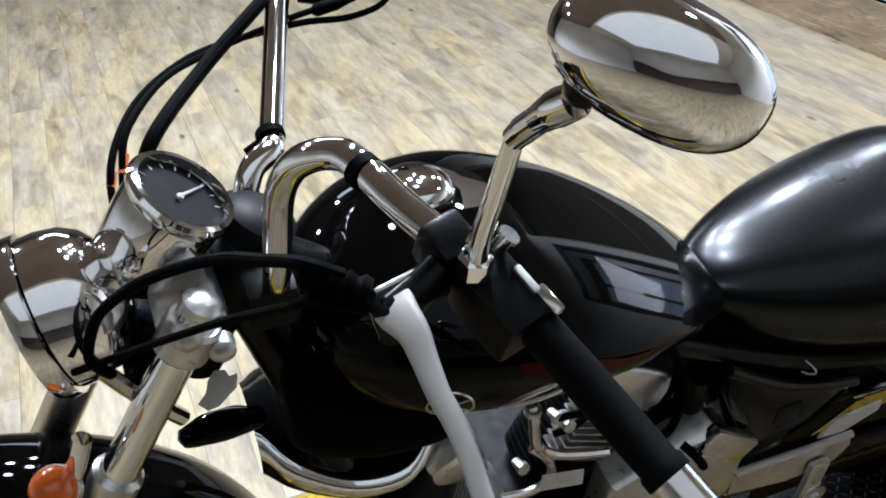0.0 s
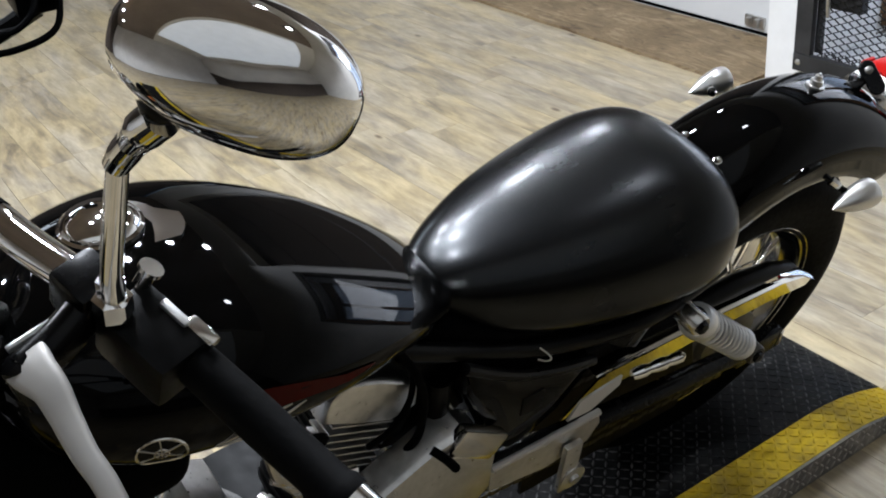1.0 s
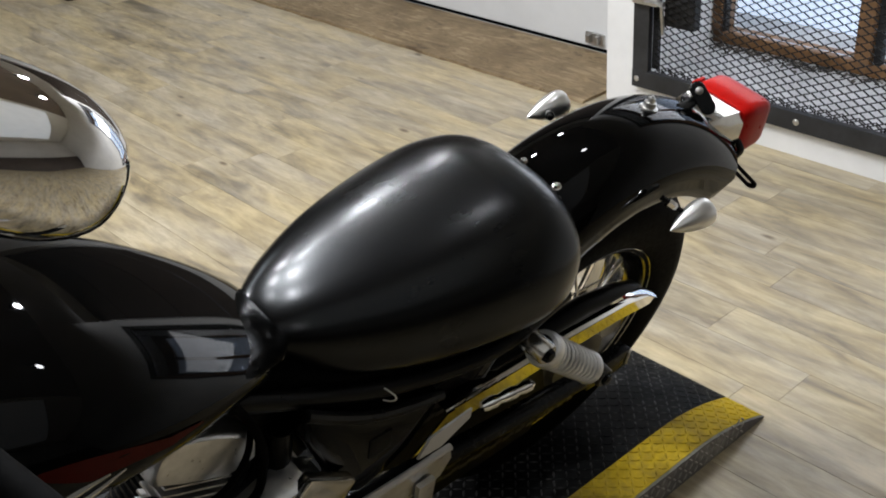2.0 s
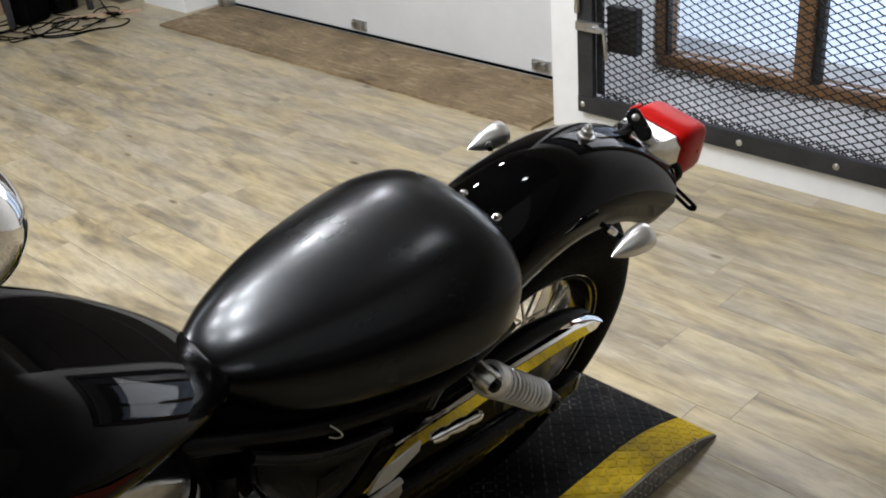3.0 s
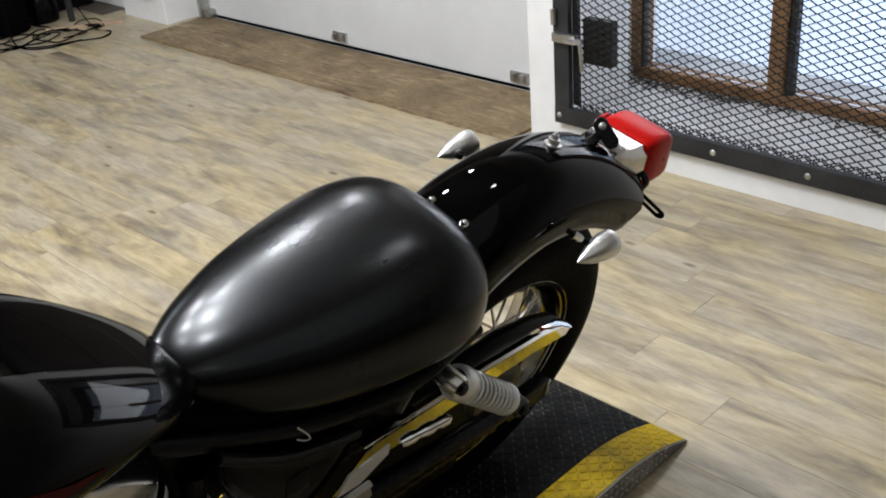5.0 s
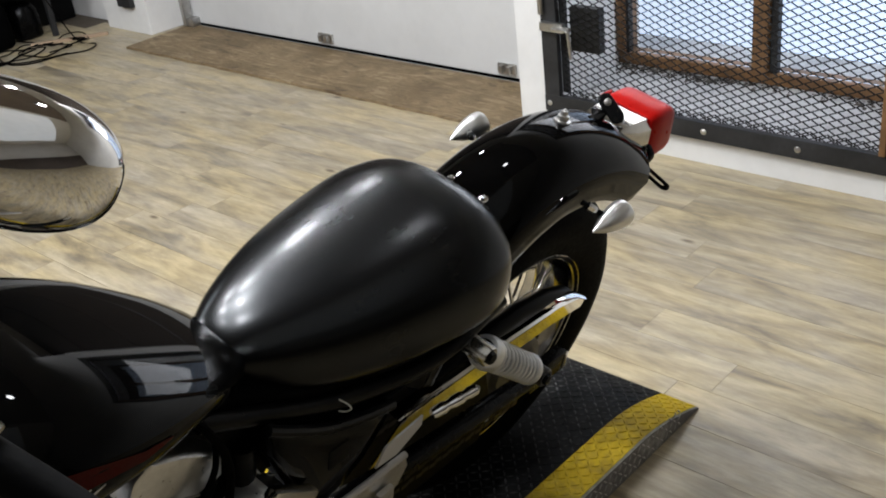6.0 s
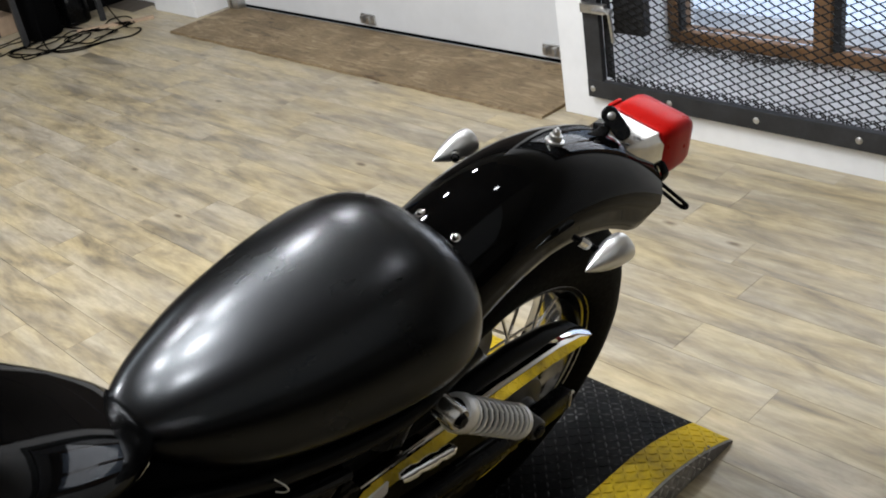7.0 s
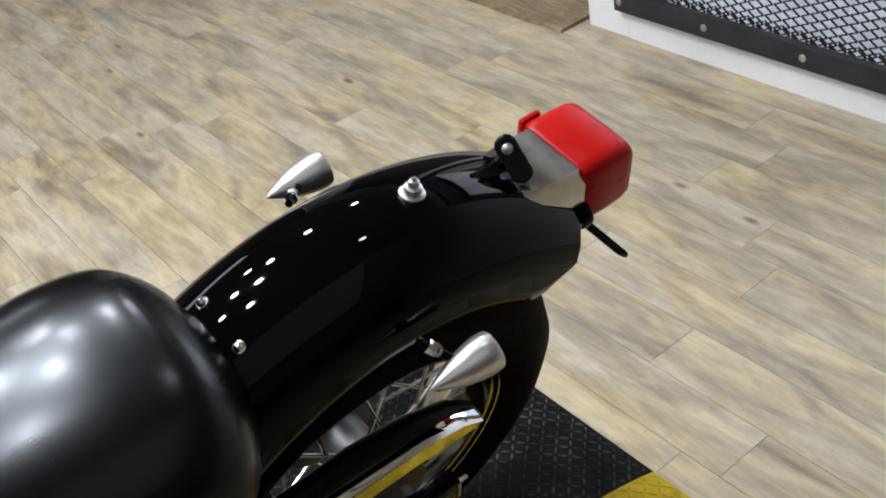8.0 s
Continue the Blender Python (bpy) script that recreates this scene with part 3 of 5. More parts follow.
def body_rings(xs, top, mid, low, wid, n=40, pw_top=2.2, pw_low=2.6, count=44):
    """Cross-sections along x: a rounded upper half over a fuller lower half."""
    tabs = [smooth_table(xs, v, count) for v in (top, mid, low, wid)]
    rings = []
    for (x, t), (_, m), (_, l), (_, w) in zip(*tabs):
        ring = []
        for i in range(n):
            a = 2 * math.pi * i / n
            c, s = math.cos(a), math.sin(a)
            k = 2 / (pw_top if s >= 0 else pw_low)
            y = w * math.copysign(abs(c) ** k, c)
            z = m + ((t - m) if s >= 0 else (m - l)) * math.copysign(abs(s) ** k, s)
            ring.append(Vector((x, y, z)))
        rings.append(ring)
    return rings


# fuel tank
TX = (-1.135, -1.125, -1.10, -1.05, -0.99, -0.92, -0.84, -0.76, -0.69, -0.645, -0.63)
tank = part("fuel_tank", put_loft(bmesh.new(), body_rings(
    TX, (0.825, 0.855, 0.882, 0.903, 0.908, 0.894, 0.858, 0.813, 0.767, 0.729, 0.708),
    (0.83, 0.825, 0.822, 0.82, 0.818, 0.815, 0.80, 0.775, 0.740, 0.717, 0.711),
    (0.80, 0.780, 0.767, 0.758, 0.754, 0.753, 0.749, 0.738, 0.716, 0.705, 0.702),
    (0.02, 0.06, 0.10, 0.140, 0.160, 0.168, 0.160, 0.135, 0.100, 0.065, 0.04), count=60, pw_top=2.15, pw_low=3.2)), GLOSS, bike, "gloss black teardrop fuel tank", angle=60)
cap = bmesh.new()
put_lathe(cap, (-0.985, 0.040, 0.896), (0.05, 0.10, 1), [(0, 0.040), (0.012, 0.040), (0.014, 0.037), (0.017, 0.036), (0.022, 0.030), (0.026, 0.017), (0.027, 0.002)], 32)
part("filler_cap", cap, CHROME, tank, "chrome filler cap")
fl = extrude_outline([(0.055 * math.cos(a) + (0.022 if -0.5 < a < 0.5 else 0), 0.055 * math.sin(a)) for a in (2 * math.pi * k / 28 - math.pi for k in range(28))], 0.006, pose(-0.972, 0.038, 0.899, -6, 4, -20) @ Matrix.Scale(0.82, 4))
part("filler_flange", fl, CHROME, tank, "chrome filler flange")


# plain round badge and swoosh on the tank side
def tank_side(x, z):
    """Point on the left flank of the tank."""
    w = interp(x, list(zip(TX, (0.02, 0.06, 0.10, 0.140, 0.160, 0.168, 0.160, 0.135, 0.100, 0.065, 0.04))))
    lo = interp(x, list(zip(TX, (0.80, 0.780, 0.767, 0.758, 0.754, 0.753, 0.749, 0.738, 0.716, 0.705, 0.702))))
    mi = interp(x, list(zip(TX, (0.83, 0.825, 0.822, 0.82, 0.818, 0.815, 0.80, 0.775, 0.740, 0.717, 0.711))))
    hi = interp(x, list(zip(TX, (0.825, 0.855, 0.882, 0.903, 0.908, 0.894, 0.858, 0.813, 0.767, 0.729, 0.708))))
    pw = 2.15 if z >= mi else 3.2
    s = min(0.999, abs(z - mi) / ((hi - mi) if z >= mi else (mi - lo)))
    return Vector((x, -w * (1 - s ** pw) ** (1 / pw), z))


def rim_point(x, side):
    p = tank_side(x, interp(x, list(zip(TX, (0.80, 0.780, 0.767, 0.758, 0.754, 0.753, 0.749, 0.738, 0.716, 0.705, 0.702)))) + 0.007)
    return Vector((p.x, p.y * side, p.z))


for side in (1, -1):
    # dull chrome instead of black enamel paints in the seam's grey highlight line
    part("bottom_seam", tube([rim_point(x, side) for x in (-1.09, -1.05, -0.99, -0.92, -0.84, -0.76, -0.69, -0.655)], 0.0035, 8), RIMC, tank, "rolled tank seam")
badge = bmesh.new()
def flank(x, z, off=0.0015):
    p = tank_side(x, z)
    return p + Vector((0, -off, 0))
for r, w in ((0.021, 0.0016), (0.006, 0.0014)):
    put_tube(badge, [flank(-1.020 + r * math.cos(a), 0.803 + r * math.sin(a)) for a in (2 * math.pi * k / 24 for k in range(25))], w, 6, 1)
for k in range(3):
    a = radians(30 + 60 * k)
    put_tube(badge, [flank(-1.020 + f * 0.021 * math.cos(a), 0.803 + f * 0.021 * math.sin(a)) for f in (-1, -0.3, 0.3, 1)], 0.0013, 6, 1)
part("badge", badge, CHROME_WORN, tank, "round silver badge with spokes")
sw = bmesh.new()
put_tube(sw, [flank(-0.975, 0.792), flank(-0.955, 0.803), flank(-0.93, 0.812), flank(-0.90, 0.812)], [0.001, 0.004, 0.0035, 0.001], 6, 5, 0.5)
put_tube(sw, [flank(-0.972, 0.787), flank(-0.945, 0.792), flank(-0.92, 0.800), flank(-0.885, 0.806)], [0.001, 0.003, 0.0025, 0.001], 6, 5, 0.5)
part("swoosh", sw, CHROME_WORN, tank, "silver swoosh mark")
st = bmesh.new()
strip = [[flank(-0.955 + 0.155 * k / 16, 0.843 + f * 0.0125 * (1.02 - k / 16) ** 0.7 * min(1.0, 0.25 + k / 5) - 0.052 * k / 16, 0.0032) for f in (-1, 1)] for k in range(17)]
rows_ = [[st.verts.new(p) for p in r] for r in strip]
for a, b in zip(rows_, rows_[1:]):
    st.faces.new((a[0], a[1], b[1], b[0]))
part("flame_stripe", st, DARKRED, tank, "dark red painted stripe")

# seat
seat = part("seat", put_loft(bmesh.new(), body_rings(
    (-0.656, -0.650, -0.63, -0.585, -0.51, -0.43, -0.355, -0.295, -0.245, -0.215, -0.198, -0.193),
    (0.690, 0.706, 0.722, 0.736, 0.749, 0.759, 0.767, 0.770, 0.765, 0.747, 0.721, 0.695),
    (0.675, 0.675, 0.675, 0.672, 0.668, 0.665, 0.663, 0.663, 0.667, 0.673, 0.68, 0.685),
    (0.655, 0.635, 0.618, 0.605, 0.600, 0.598, 0.598, 0.600, 0.608, 0.628, 0.652, 0.675),
    (0.012, 0.034, 0.056, 0.086, 0.120, 0.143, 0.156, 0.158, 0.143, 0.108, 0.065, 0.02), count=66, pw_top=2.55, pw_low=2.3)), VINYL, bike, "smooth black vinyl solo seat, softly domed", angle=70)
part("seat_pan", put_loft(bmesh.new(), body_rings(
    (-0.70, -0.69, -0.64, -0.55, -0.45, -0.35, -0.27), (0.70, 0.705, 0.69, 0.66, 0.645, 0.64, 0.64), (0.67, 0.67, 0.655, 0.635, 0.625, 0.62, 0.62),
    (0.62, 0.61, 0.60, 0.60, 0.595, 0.59, 0.60), (0.03, 0.06, 0.075, 0.095, 0.105, 0.11, 0.10), count=30)), RUBBER, seat, "satin black seat pan")


# added filler that closes the gap between seat and frame, hiding the far yellow edge
part("under_seat_filler", box((-0.62, -0.095, 0.55), (-0.24, 0.095, 0.635), 0.01), RUBBER, bike, "black filler block added under the seat")


# rear fender
def fender(theta0, theta1, prof, cx, cz, low_r, thick=0.003, n=48):
    """Sheet bent round the wheel: prof are (half width, radius) from crown to side; low_r(theta) the side's lower edge."""
    bm = bmesh.new()
    outer, inner = [], []
    half = [(y, r) for y, r in prof]
    for k in range(n + 1):
        th = radians(theta0 + (theta1 - theta0) * k / n)
        lr = low_r(math.degrees(th))
        p = half + [(half[-1][0] - 0.001, half[-1][1] + (lr - half[-1][1]) * f) for f in (0.35, 0.7, 1.0)]
        line = [(-y, r) for y, r in reversed(p)] + p[1:]
        outer.append([bm.verts.new((cx + math.sin(th) * r, y, cz + math.cos(th) * r)) for y, r in line])
        inner.append([bm.verts.new((cx + math.sin(th) * (r - thick), y * 0.965, cz + math.cos(th) * (r - thick))) for y, r in line])
    w = len(outer[0])
    for g, rev in ((outer, False), (inner, True)):
        for a, b in zip(g, g[1:]):
            for i in range(w - 1):
                f = (a[i], a[i + 1], b[i + 1], b[i])
                bm.faces.new(f[::-1] if rev else f)
    for a, b, c, d in zip(outer, outer[1:], inner, inner[1:]):
        bm.faces.new((a[0], b[0], d[0], c[0]))
        bm.faces.new((a[-1], c[-1], d[-1], b[-1]))
    for o, i_ in ((outer[0], inner[0]), (outer[-1], inner[-1])):
        for i in range(w - 1):
            bm.faces.new((o[i], i_[i], i_[i + 1], o[i + 1]))
    return bm


FPROF = [(0.0, 0.427), (0.02, 0.4262), (0.04, 0.4215), (0.06, 0.412), (0.076, 0.399), (0.088, 0.383), (0.095, 0.366)]
rear_fender = part("rear_fender", fender(-62, 39, FPROF, FX, FZ, lambda d: interp(d, [(-62, 0.335), (-5, 0.335), (15, 0.325), (30, 0.315), (34, 0.320), (37, 0.345), (39, 0.362)])), GLOSS, bike, "gloss black rear fender", angle=60)


def crown(x, y):
    r = interp(abs(y), FPROF)
    return Vector((x, y, FZ + math.sqrt(r * r - (x - FX) ** 2)))


def bolt(p, axis, r, parent, label="chrome dome bolt"):
    return part("bolt", lathe(p, axis, [(-0.002, r * 1.3), (0.0015, r * 1.3), (0.002, r), (0.004, r * 0.92), (0.006, r * 0.6), (0.007, r * 0.1)], 14), CHROME_WORN, parent, label)


for y in (-0.034, 0.030):
    bolt(crown(-0.183, y), (-0.36, y * 4, 0.9), 0.005, rear_fender)
tb = lathe(crown(0.043, 0.0), (0.17, 0, 1), [(-0.002, 0.014), (0.002, 0.014), (0.003, 0.0095), (0.010, 0.0095), (0.011, 0.006), (0.017, 0.0055), (0.018, 0.003), (0.021, 0.002)], 16)
part("seat_bolt", tb, STEEL, rear_fender, "steel stud with nut and washer")

# tail light
tail = new("tail_light")
tail.parent = bike
hs = []
for x, w, lo, hi in ((0.140, 0.040, 0.650, 0.690), (0.165, 0.046, 0.630, 0.702), (0.200, 0.050, 0.620, 0.702), (0.240, 0.051, 0.613, 0.697)):
    hs.append([Vector((x + (hi - z) * 0.08, y - 0.006, z)) for y, z in ((-w, lo), (w, lo), (w, lo + 0.03), (w, hi - 0.018), (w * 0.8, hi), (-w * 0.8, hi), (-w, hi - 0.018), (-w, lo + 0.03))])
hb = put_loft(bmesh.new(), hs)
part("housing", hb, CHROME_WORN, tail, "chrome tail light housing", angle=50)
ls = []
for x, w, lo, hi in ((0.238, 0.051, 0.614, 0.699), (0.243, 0.0545, 0.609, 0.702), (0.274, 0.0545, 0.606, 0.701), (0.300, 0.054, 0.607, 0.699), (0.312, 0.052, 0.610, 0.695), (0.3165, 0.048, 0.615, 0.689), (0.3155, 0.044, 0.620, 0.684)):
    zm, hh = (lo + hi) / 2, (hi - lo) / 2
    ls.append([Vector((x + (hi - z) * 0.08, y - 0.006, z)) for y, z in ((w * math.copysign(abs(math.cos(a)) ** 0.30, math.cos(a)), zm + hh * math.copysign(abs(math.sin(a)) ** 0.30, math.sin(a))) for a in (2 * math.pi * k / 32 for k in range(32)))])
part("lens", put_loft(bmesh.new(), ls), RED, tail, "red tail light lens", angle=50)
part("lens_lip", put_box(bmesh.new(), (0.236, 0.045, 0.672), (0.266, 0.052, 0.700), 0.003), RED, tail, "raised red lens edge")

# licence plate bracket, with no plate
brk = new("plate_bracket")
brk.parent = bike
part("arm", tube([(0.118, -0.004, 0.722), (0.136, -0.004, 0.717), (0.156, -0.003, 0.716), (0.172, -0.002, 0.726)], [0.006, 0.008, 0.0085, 0.007], 10, 4, 0.7), SATIN, brk, "black steel arm")
pn = Vector((-0.50, -0.42, 0.60)).normalized()
pl = Vector((0.10, -0.62, -0.60))
pl = (pl - pn * pl.dot(pn)).normalized()
pw = pn.cross(pl)
pc0 = Vector((0.172, -0.010, 0.724))
oval = [(math.copysign(0.016, math.cos(a)) + 0.0125 * math.cos(a), 0.0125 * math.sin(a)) for a in (2 * math.pi * (k + 0.5) / 24 for k in range(24))]
part("ball_plate", put_loft(bmesh.new(), [[pc0 + pl * a * f + pw * b * f + pn * h for a, b in oval] for f, h in ((0.9, -0.003), (1.0, -0.001), (1.0, 0.002), (0.92, 0.004))]), SATIN, brk, "oval black mounting plate")
part("bolt_head", lathe(pc0 - pl * 0.012 + pn * 0.003, pn, [(0, 0.0065), (0.004, 0.006), (0.006, 0.002)], 12), STEEL, brk, "steel bolt")
pb = put_tube(bmesh.new(), [(0.150, 0.010, 0.716), (0.190, 0.004, 0.698), (0.226, -0.012, 0.676), (0.241, -0.040, 0.656), (0.240, -0.068, 0.635), (0.246, -0.060, 0.612), (0.262, -0.035, 0.590)], 0.008, 8, 5, 0.5)
part("strap", pb, SATIN, brk, "flat black strap along the fender edge")
slot = []
for half_l, half_w in ((0.042, 0.0115), (0.031, 0.0045)):
    slot.append([(math.copysign(half_l - half_w, math.cos(a)) + half_w * math.cos(a), half_w * math.sin(a)) for a in (2 * math.pi * (k + 0.5) / 20 for k in range(20))])
sb = bmesh.new()
d1 = Vector((0.030, -0.053, -0.041)).normalized()
d2 = Vector((-1, 0, -0.2)).cross(d1).normalized()
d3 = d1.cross(d2)
c0 = Vector((0.280, -0.060, 0.5695))
loops = [[sb.verts.new(c0 + d1 * a + d2 * b + d3 * t) for a, b in s] for s, t in ((slot[0], 0.0015), (slot[1], 0.0015), (slot[1], -0.0015), (slot[0], -0.0015))]
for a, b in zip(loops, loops[1:] + loops[:1]):
    for i in range(20):
        sb.faces.new((a[i], a[(i + 1) % 20], b[(i + 1) % 20], b[i]))
part("slotted_tab", sb, SATIN, brk, "black slotted tab")


# turn signals
def signal(tip, end, stalk, r, lens_mat, label):
    s = new("turn_signal")
    s.parent = bike
    tagged(s, label)
    tip, end = Vector(tip), Vector(end)
    d = end - tip
    L = d.length
    prof = [(0, 0.001), (0.05, 0.12), (0.15, 0.30), (0.32, 0.58), (0.5, 0.79), (0.68, 0.93), (0.84, 1.0), (0.97, 0.98), (1.0, 0.95)]
    part("shell", lathe(tip, d, [(L * f, r * k) for f, k in prof], 24), BRUSHED, s, "satin chrome bullet shell", angle=50)
    part("lens", lathe(end, d, [(-0.003, r * 0.90), (0.001, r * 0.90), (0.003, r * 0.6), (0.004, r * 0.1)], 20), lens_mat, s, "round signal lens")
    part("stalk", tube( [stalk, (Vector(stalk) * 0.45 + (tip + d * 0.6) * 0.55), tip + d * 0.6], 0.0045, 10, 3), SATIN, s, "black stalk")
    part("nut", lathe(Vector(stalk) * 0.75 + (tip + d * 0.6) * 0.25, (tip + d * 0.6) - Vector(stalk), [(-0.003, 0.004), (-0.003, 0.0075), (0.007, 0.0075), (0.012, 0.0055)], 8), CHROME, s, "chrome nut")
    return s


signal((-0.055, -0.149, 0.662), (0.022, -0.152, 0.665), (-0.040, -0.112, 0.690), 0.0215, SMOKE, "chrome bullet turn signal on the fender")
signal((-0.040, 0.153, 0.668), (0.035, 0.150, 0.672), (-0.035, 0.112, 0.690), 0.0215, SMOKE, "chrome bullet turn signal on the fender")
fsig = new("turn_signal")
fsig.parent = bike
tagged(fsig, "front turn signal with an amber dome lens")
part("lens", lathe((-1.374, -0.118, 0.808), (-0.1, -0.45, 0.75), [(0, 0.020), (0.006, 0.021), (0.014, 0.018), (0.020, 0.011), (0.023, 0.002)], 24), AMBER, fsig, "amber dome lens", angle=60)
part("shell", lathe((-1.374, -0.118, 0.808), (0.1, 0.45, -0.75), [(0, 0.022), (0.008, 0.023), (0.03, 0.018), (0.045, 0.008)], 24), CHROME, fsig, "chrome shell")
part("stalk", tube([(-1.340, -0.105, 0.850), (-1.355, -0.110, 0.815), (-1.37, -0.116, 0.790)], 0.009, 12, 4), CHROME, fsig, "chrome stalk")


# wheels
def wheel(name, cx, cz, R, half, rim_r, spokes, label):
    w = new(name)
    w.parent = bike
    tagged(w, label)
    hh = R - rim_r
    prof = [(-half * 0.80, rim_r - 0.004), (-half * 0.91, rim_r + hh * 0.14), (-half, rim_r + hh * 0.46), (-half * 0.94, rim_r + hh * 0.66), (-half * 0.72, rim_r + hh * 0.86), (-half * 0.4, R - 0.004), (0, R),
            (half * 0.4, R - 0.004), (half * 0.72, rim_r + hh * 0.86), (half * 0.94, rim_r + hh * 0.66), (half, rim_r + hh * 0.46), (half * 0.91, rim_r + hh * 0.14), (half * 0.80, rim_r - 0.004)]
    part("tyre", put_lathe(bmesh.new(), (cx, 0, cz), (0, 1, 0), prof + [prof[0]], 72, False), RUBBER, w, "black street tyre", angle=50)
    rw = half * 0.80
    rp = [(-rw, rim_r + 0.008), (-rw * 1.06, rim_r + 0.004), (-rw * 0.99, rim_r - 0.003), (-rw * 0.95, rim_r - 0.007), (-rw * 0.62, rim_r - 0.011), (-rw * 0.42, rim_r - 0.024), (0, rim_r - 0.026), (rw * 0.42, rim_r - 0.024), (rw * 0.62, rim_r - 0.011), (rw * 0.95, rim_r - 0.007), (rw * 0.99, rim_r - 0.003), (rw * 1.06, rim_r + 0.004), (rw, rim_r + 0.008)]
    part("rim", put_lathe(bmesh.new(), (cx, 0, cz), (0, 1, 0), rp + [rp[0]], 64, False), RIMC, w, "chrome rim", angle=40)
    part("hub", put_lathe(bmesh.new(), (cx, 0, cz), (0, 1, 0), [(-0.062, 0.02), (-0.06, 0.052), (-0.05, 0.052), (-0.045, 0.036), (0.03, 0.036), (0.035, 0.075), (0.062, 0.078), (0.066, 0.02)], 32), HUBM, w, "cast hub with brake drum")
    for k in range(spokes):
        a = 2 * math.pi * k / spokes
        sd = -1 if k % 2 else 1
        lean = 0.75 * (1 if (k // 2) % 2 else -1)
        hr = 0.050 if sd < 0 else 0.072
        p0 = (cx + hr * math.cos(a + lean), sd * 0.05, cz + hr * math.sin(a + lean))
        p1 = (cx + (rim_r - 0.018) * math.cos(a), sd * 0.016, cz + (rim_r - 0.018) * math.sin(a))
        part("spoke", tube([p0, p1], 0.0026, 8, 1), CHROME_WORN, w, "")
    return w


rear = wheel("rear_wheel", AX, AZ, TYRE, 0.068, 0.206, 36, "rear spoked wheel with wide tyre")
rear.matrix_basis = REAR_SET
front = wheel("front_wheel", -1.56, 0.335, 0.335, 0.05, 0.235, 36, "front spoked wheel")
part("axle_nut", lathe((AX, -0.128, AZ), (0, 1, 0), [(0, 0.005), (0, 0.010), (0.016, 0.010), (0.016, 0.007), (0.10, 0.007)], 8), OILY, rear, "axle end with nut")


def sprocket(c, r, teeth, y):
    out = [((r + (0.004 if k % 2 else -0.003)) * math.cos(math.pi * k / teeth), (r + (0.004 if k % 2 else -0.003)) * math.sin(math.pi * k / teeth)) for k in range(2 * teeth)]
    return extrude_outline(out, 0.006, Matrix.Translation((c[0], y, c[1])) @ Matrix.Rotation(radians(90), 4, "X"))


part("sprocket", sprocket((AX, AZ), 0.082, 44, -0.066), ENGINE, rear, "dark oily chain sprocket")
part("sprocket_carrier", lathe((AX, -0.06, AZ), (0, -1, 0), [(0, 0.07), (0.012, 0.07), (0.016, 0.062), (0.03, 0.058), (0.036, 0.03), (0.05, 0.028)], 32), HUBM, rear, "dull grey sprocket carrier")

# front fender
part("front_fender", fender(-50, 75, [(0.0, 0.395), (0.03, 0.391), (0.055, 0.378), (0.068, 0.36), (0.072, 0.345)], -1.56, 0.335, lambda d: 0.325), GLOSS, bike, "gloss black front fender", angle=60)

# swing arm, frame, chain
for y in (-0.098, 0.098):
    part("swing_arm", put_box(tube([(-0.64, y * 0.8, 0.375), (-0.35, y, 0.352), (-0.05, y, AZ + 0.002)], 0.017, 12, 6), (-0.07, y - 0.012, AZ - 0.022), (0.03, y + 0.012, AZ + 0.022), 0.004), SATIN, bike, "black tubular swing arm")
part("chain_adjuster", put_tube(put_box(bmesh.new(), (0.024, -0.112, AZ - 0.014), (0.029, -0.086, AZ + 0.014), 0.001), [(0.0, -0.10, AZ), (0.048, -0.10, AZ - 0.002)], 0.003, 8, 1), STEEL, bike, "steel chain adjuster with bolt")


def chain_run(pts, parent):
    """Roller chain: side plates laid link by link."""
    bm = bmesh.new()
    path = spline(pts, 12)
    acc, last = 0.0, path[0]
    k = 0
    for p, q in zip(path, path[1:]):
        seg = (q - p).length
        n = max(1, round(seg / 0.0127))
        d = (q - p).normalized()
        ang = math.degrees(math.atan2(-d.z, d.x))
        for i in range(n):
            c = p + (q - p) * ((i + 0.5) / n)
            off = 0.006 if k % 2 else 0.0045
            for s in (-1, 1):
                put_box(bm, (-0.008, s * off - 0.0009, -0.005), (0.008, s * off + 0.0009, 0.005), 0, pose(c.x, c.y, c.z, 0, ang, 0))
            k += 1
    return part("chain", bm, OILY, parent, "oily steel drive chain", smooth=False)


chain_run([(-0.66, -0.066, 0.27), (-0.4, -0.066, 0.245), (-0.2, -0.066, 0.235), (AX, -0.066, AZ - 0.086)], bike)
chain_run([(-0.66, -0.066, 0.43), (-0.35, -0.066, 0.425), (AX, -0.066, AZ + 0.086)], bike)

# chrome chain guard: a long thin trough with a stepped front end
guard = new("chain_guard")
guard.parent = bike
tagged(guard, "long polished chain guard")
go = [(-0.405, 0.474), (-0.30, 0.470), (-0.15, 0.468), (-0.02, 0.460), (0.035, 0.447), (0.066, 0.428), (0.060, 0.412), (0.020, 0.417), (-0.03, 0.424), (-0.15, 0.427), (-0.30, 0.427), (-0.395, 0.427)]
TILT_IN = Matrix.Translation((0, -0.103, 0.46)) @ Matrix.Rotation(radians(6.8), 4, "X") @ Matrix.Translation((0, 0, -0.46)) @ Matrix.Rotation(radians(90), 4, "X")
part("guard_side", extrude_outline([(x, z) for x, z in go], 0.0025, TILT_IN), CHROME, guard, "mirror polished side")
tp = bmesh.new()
gtop = go[:6]
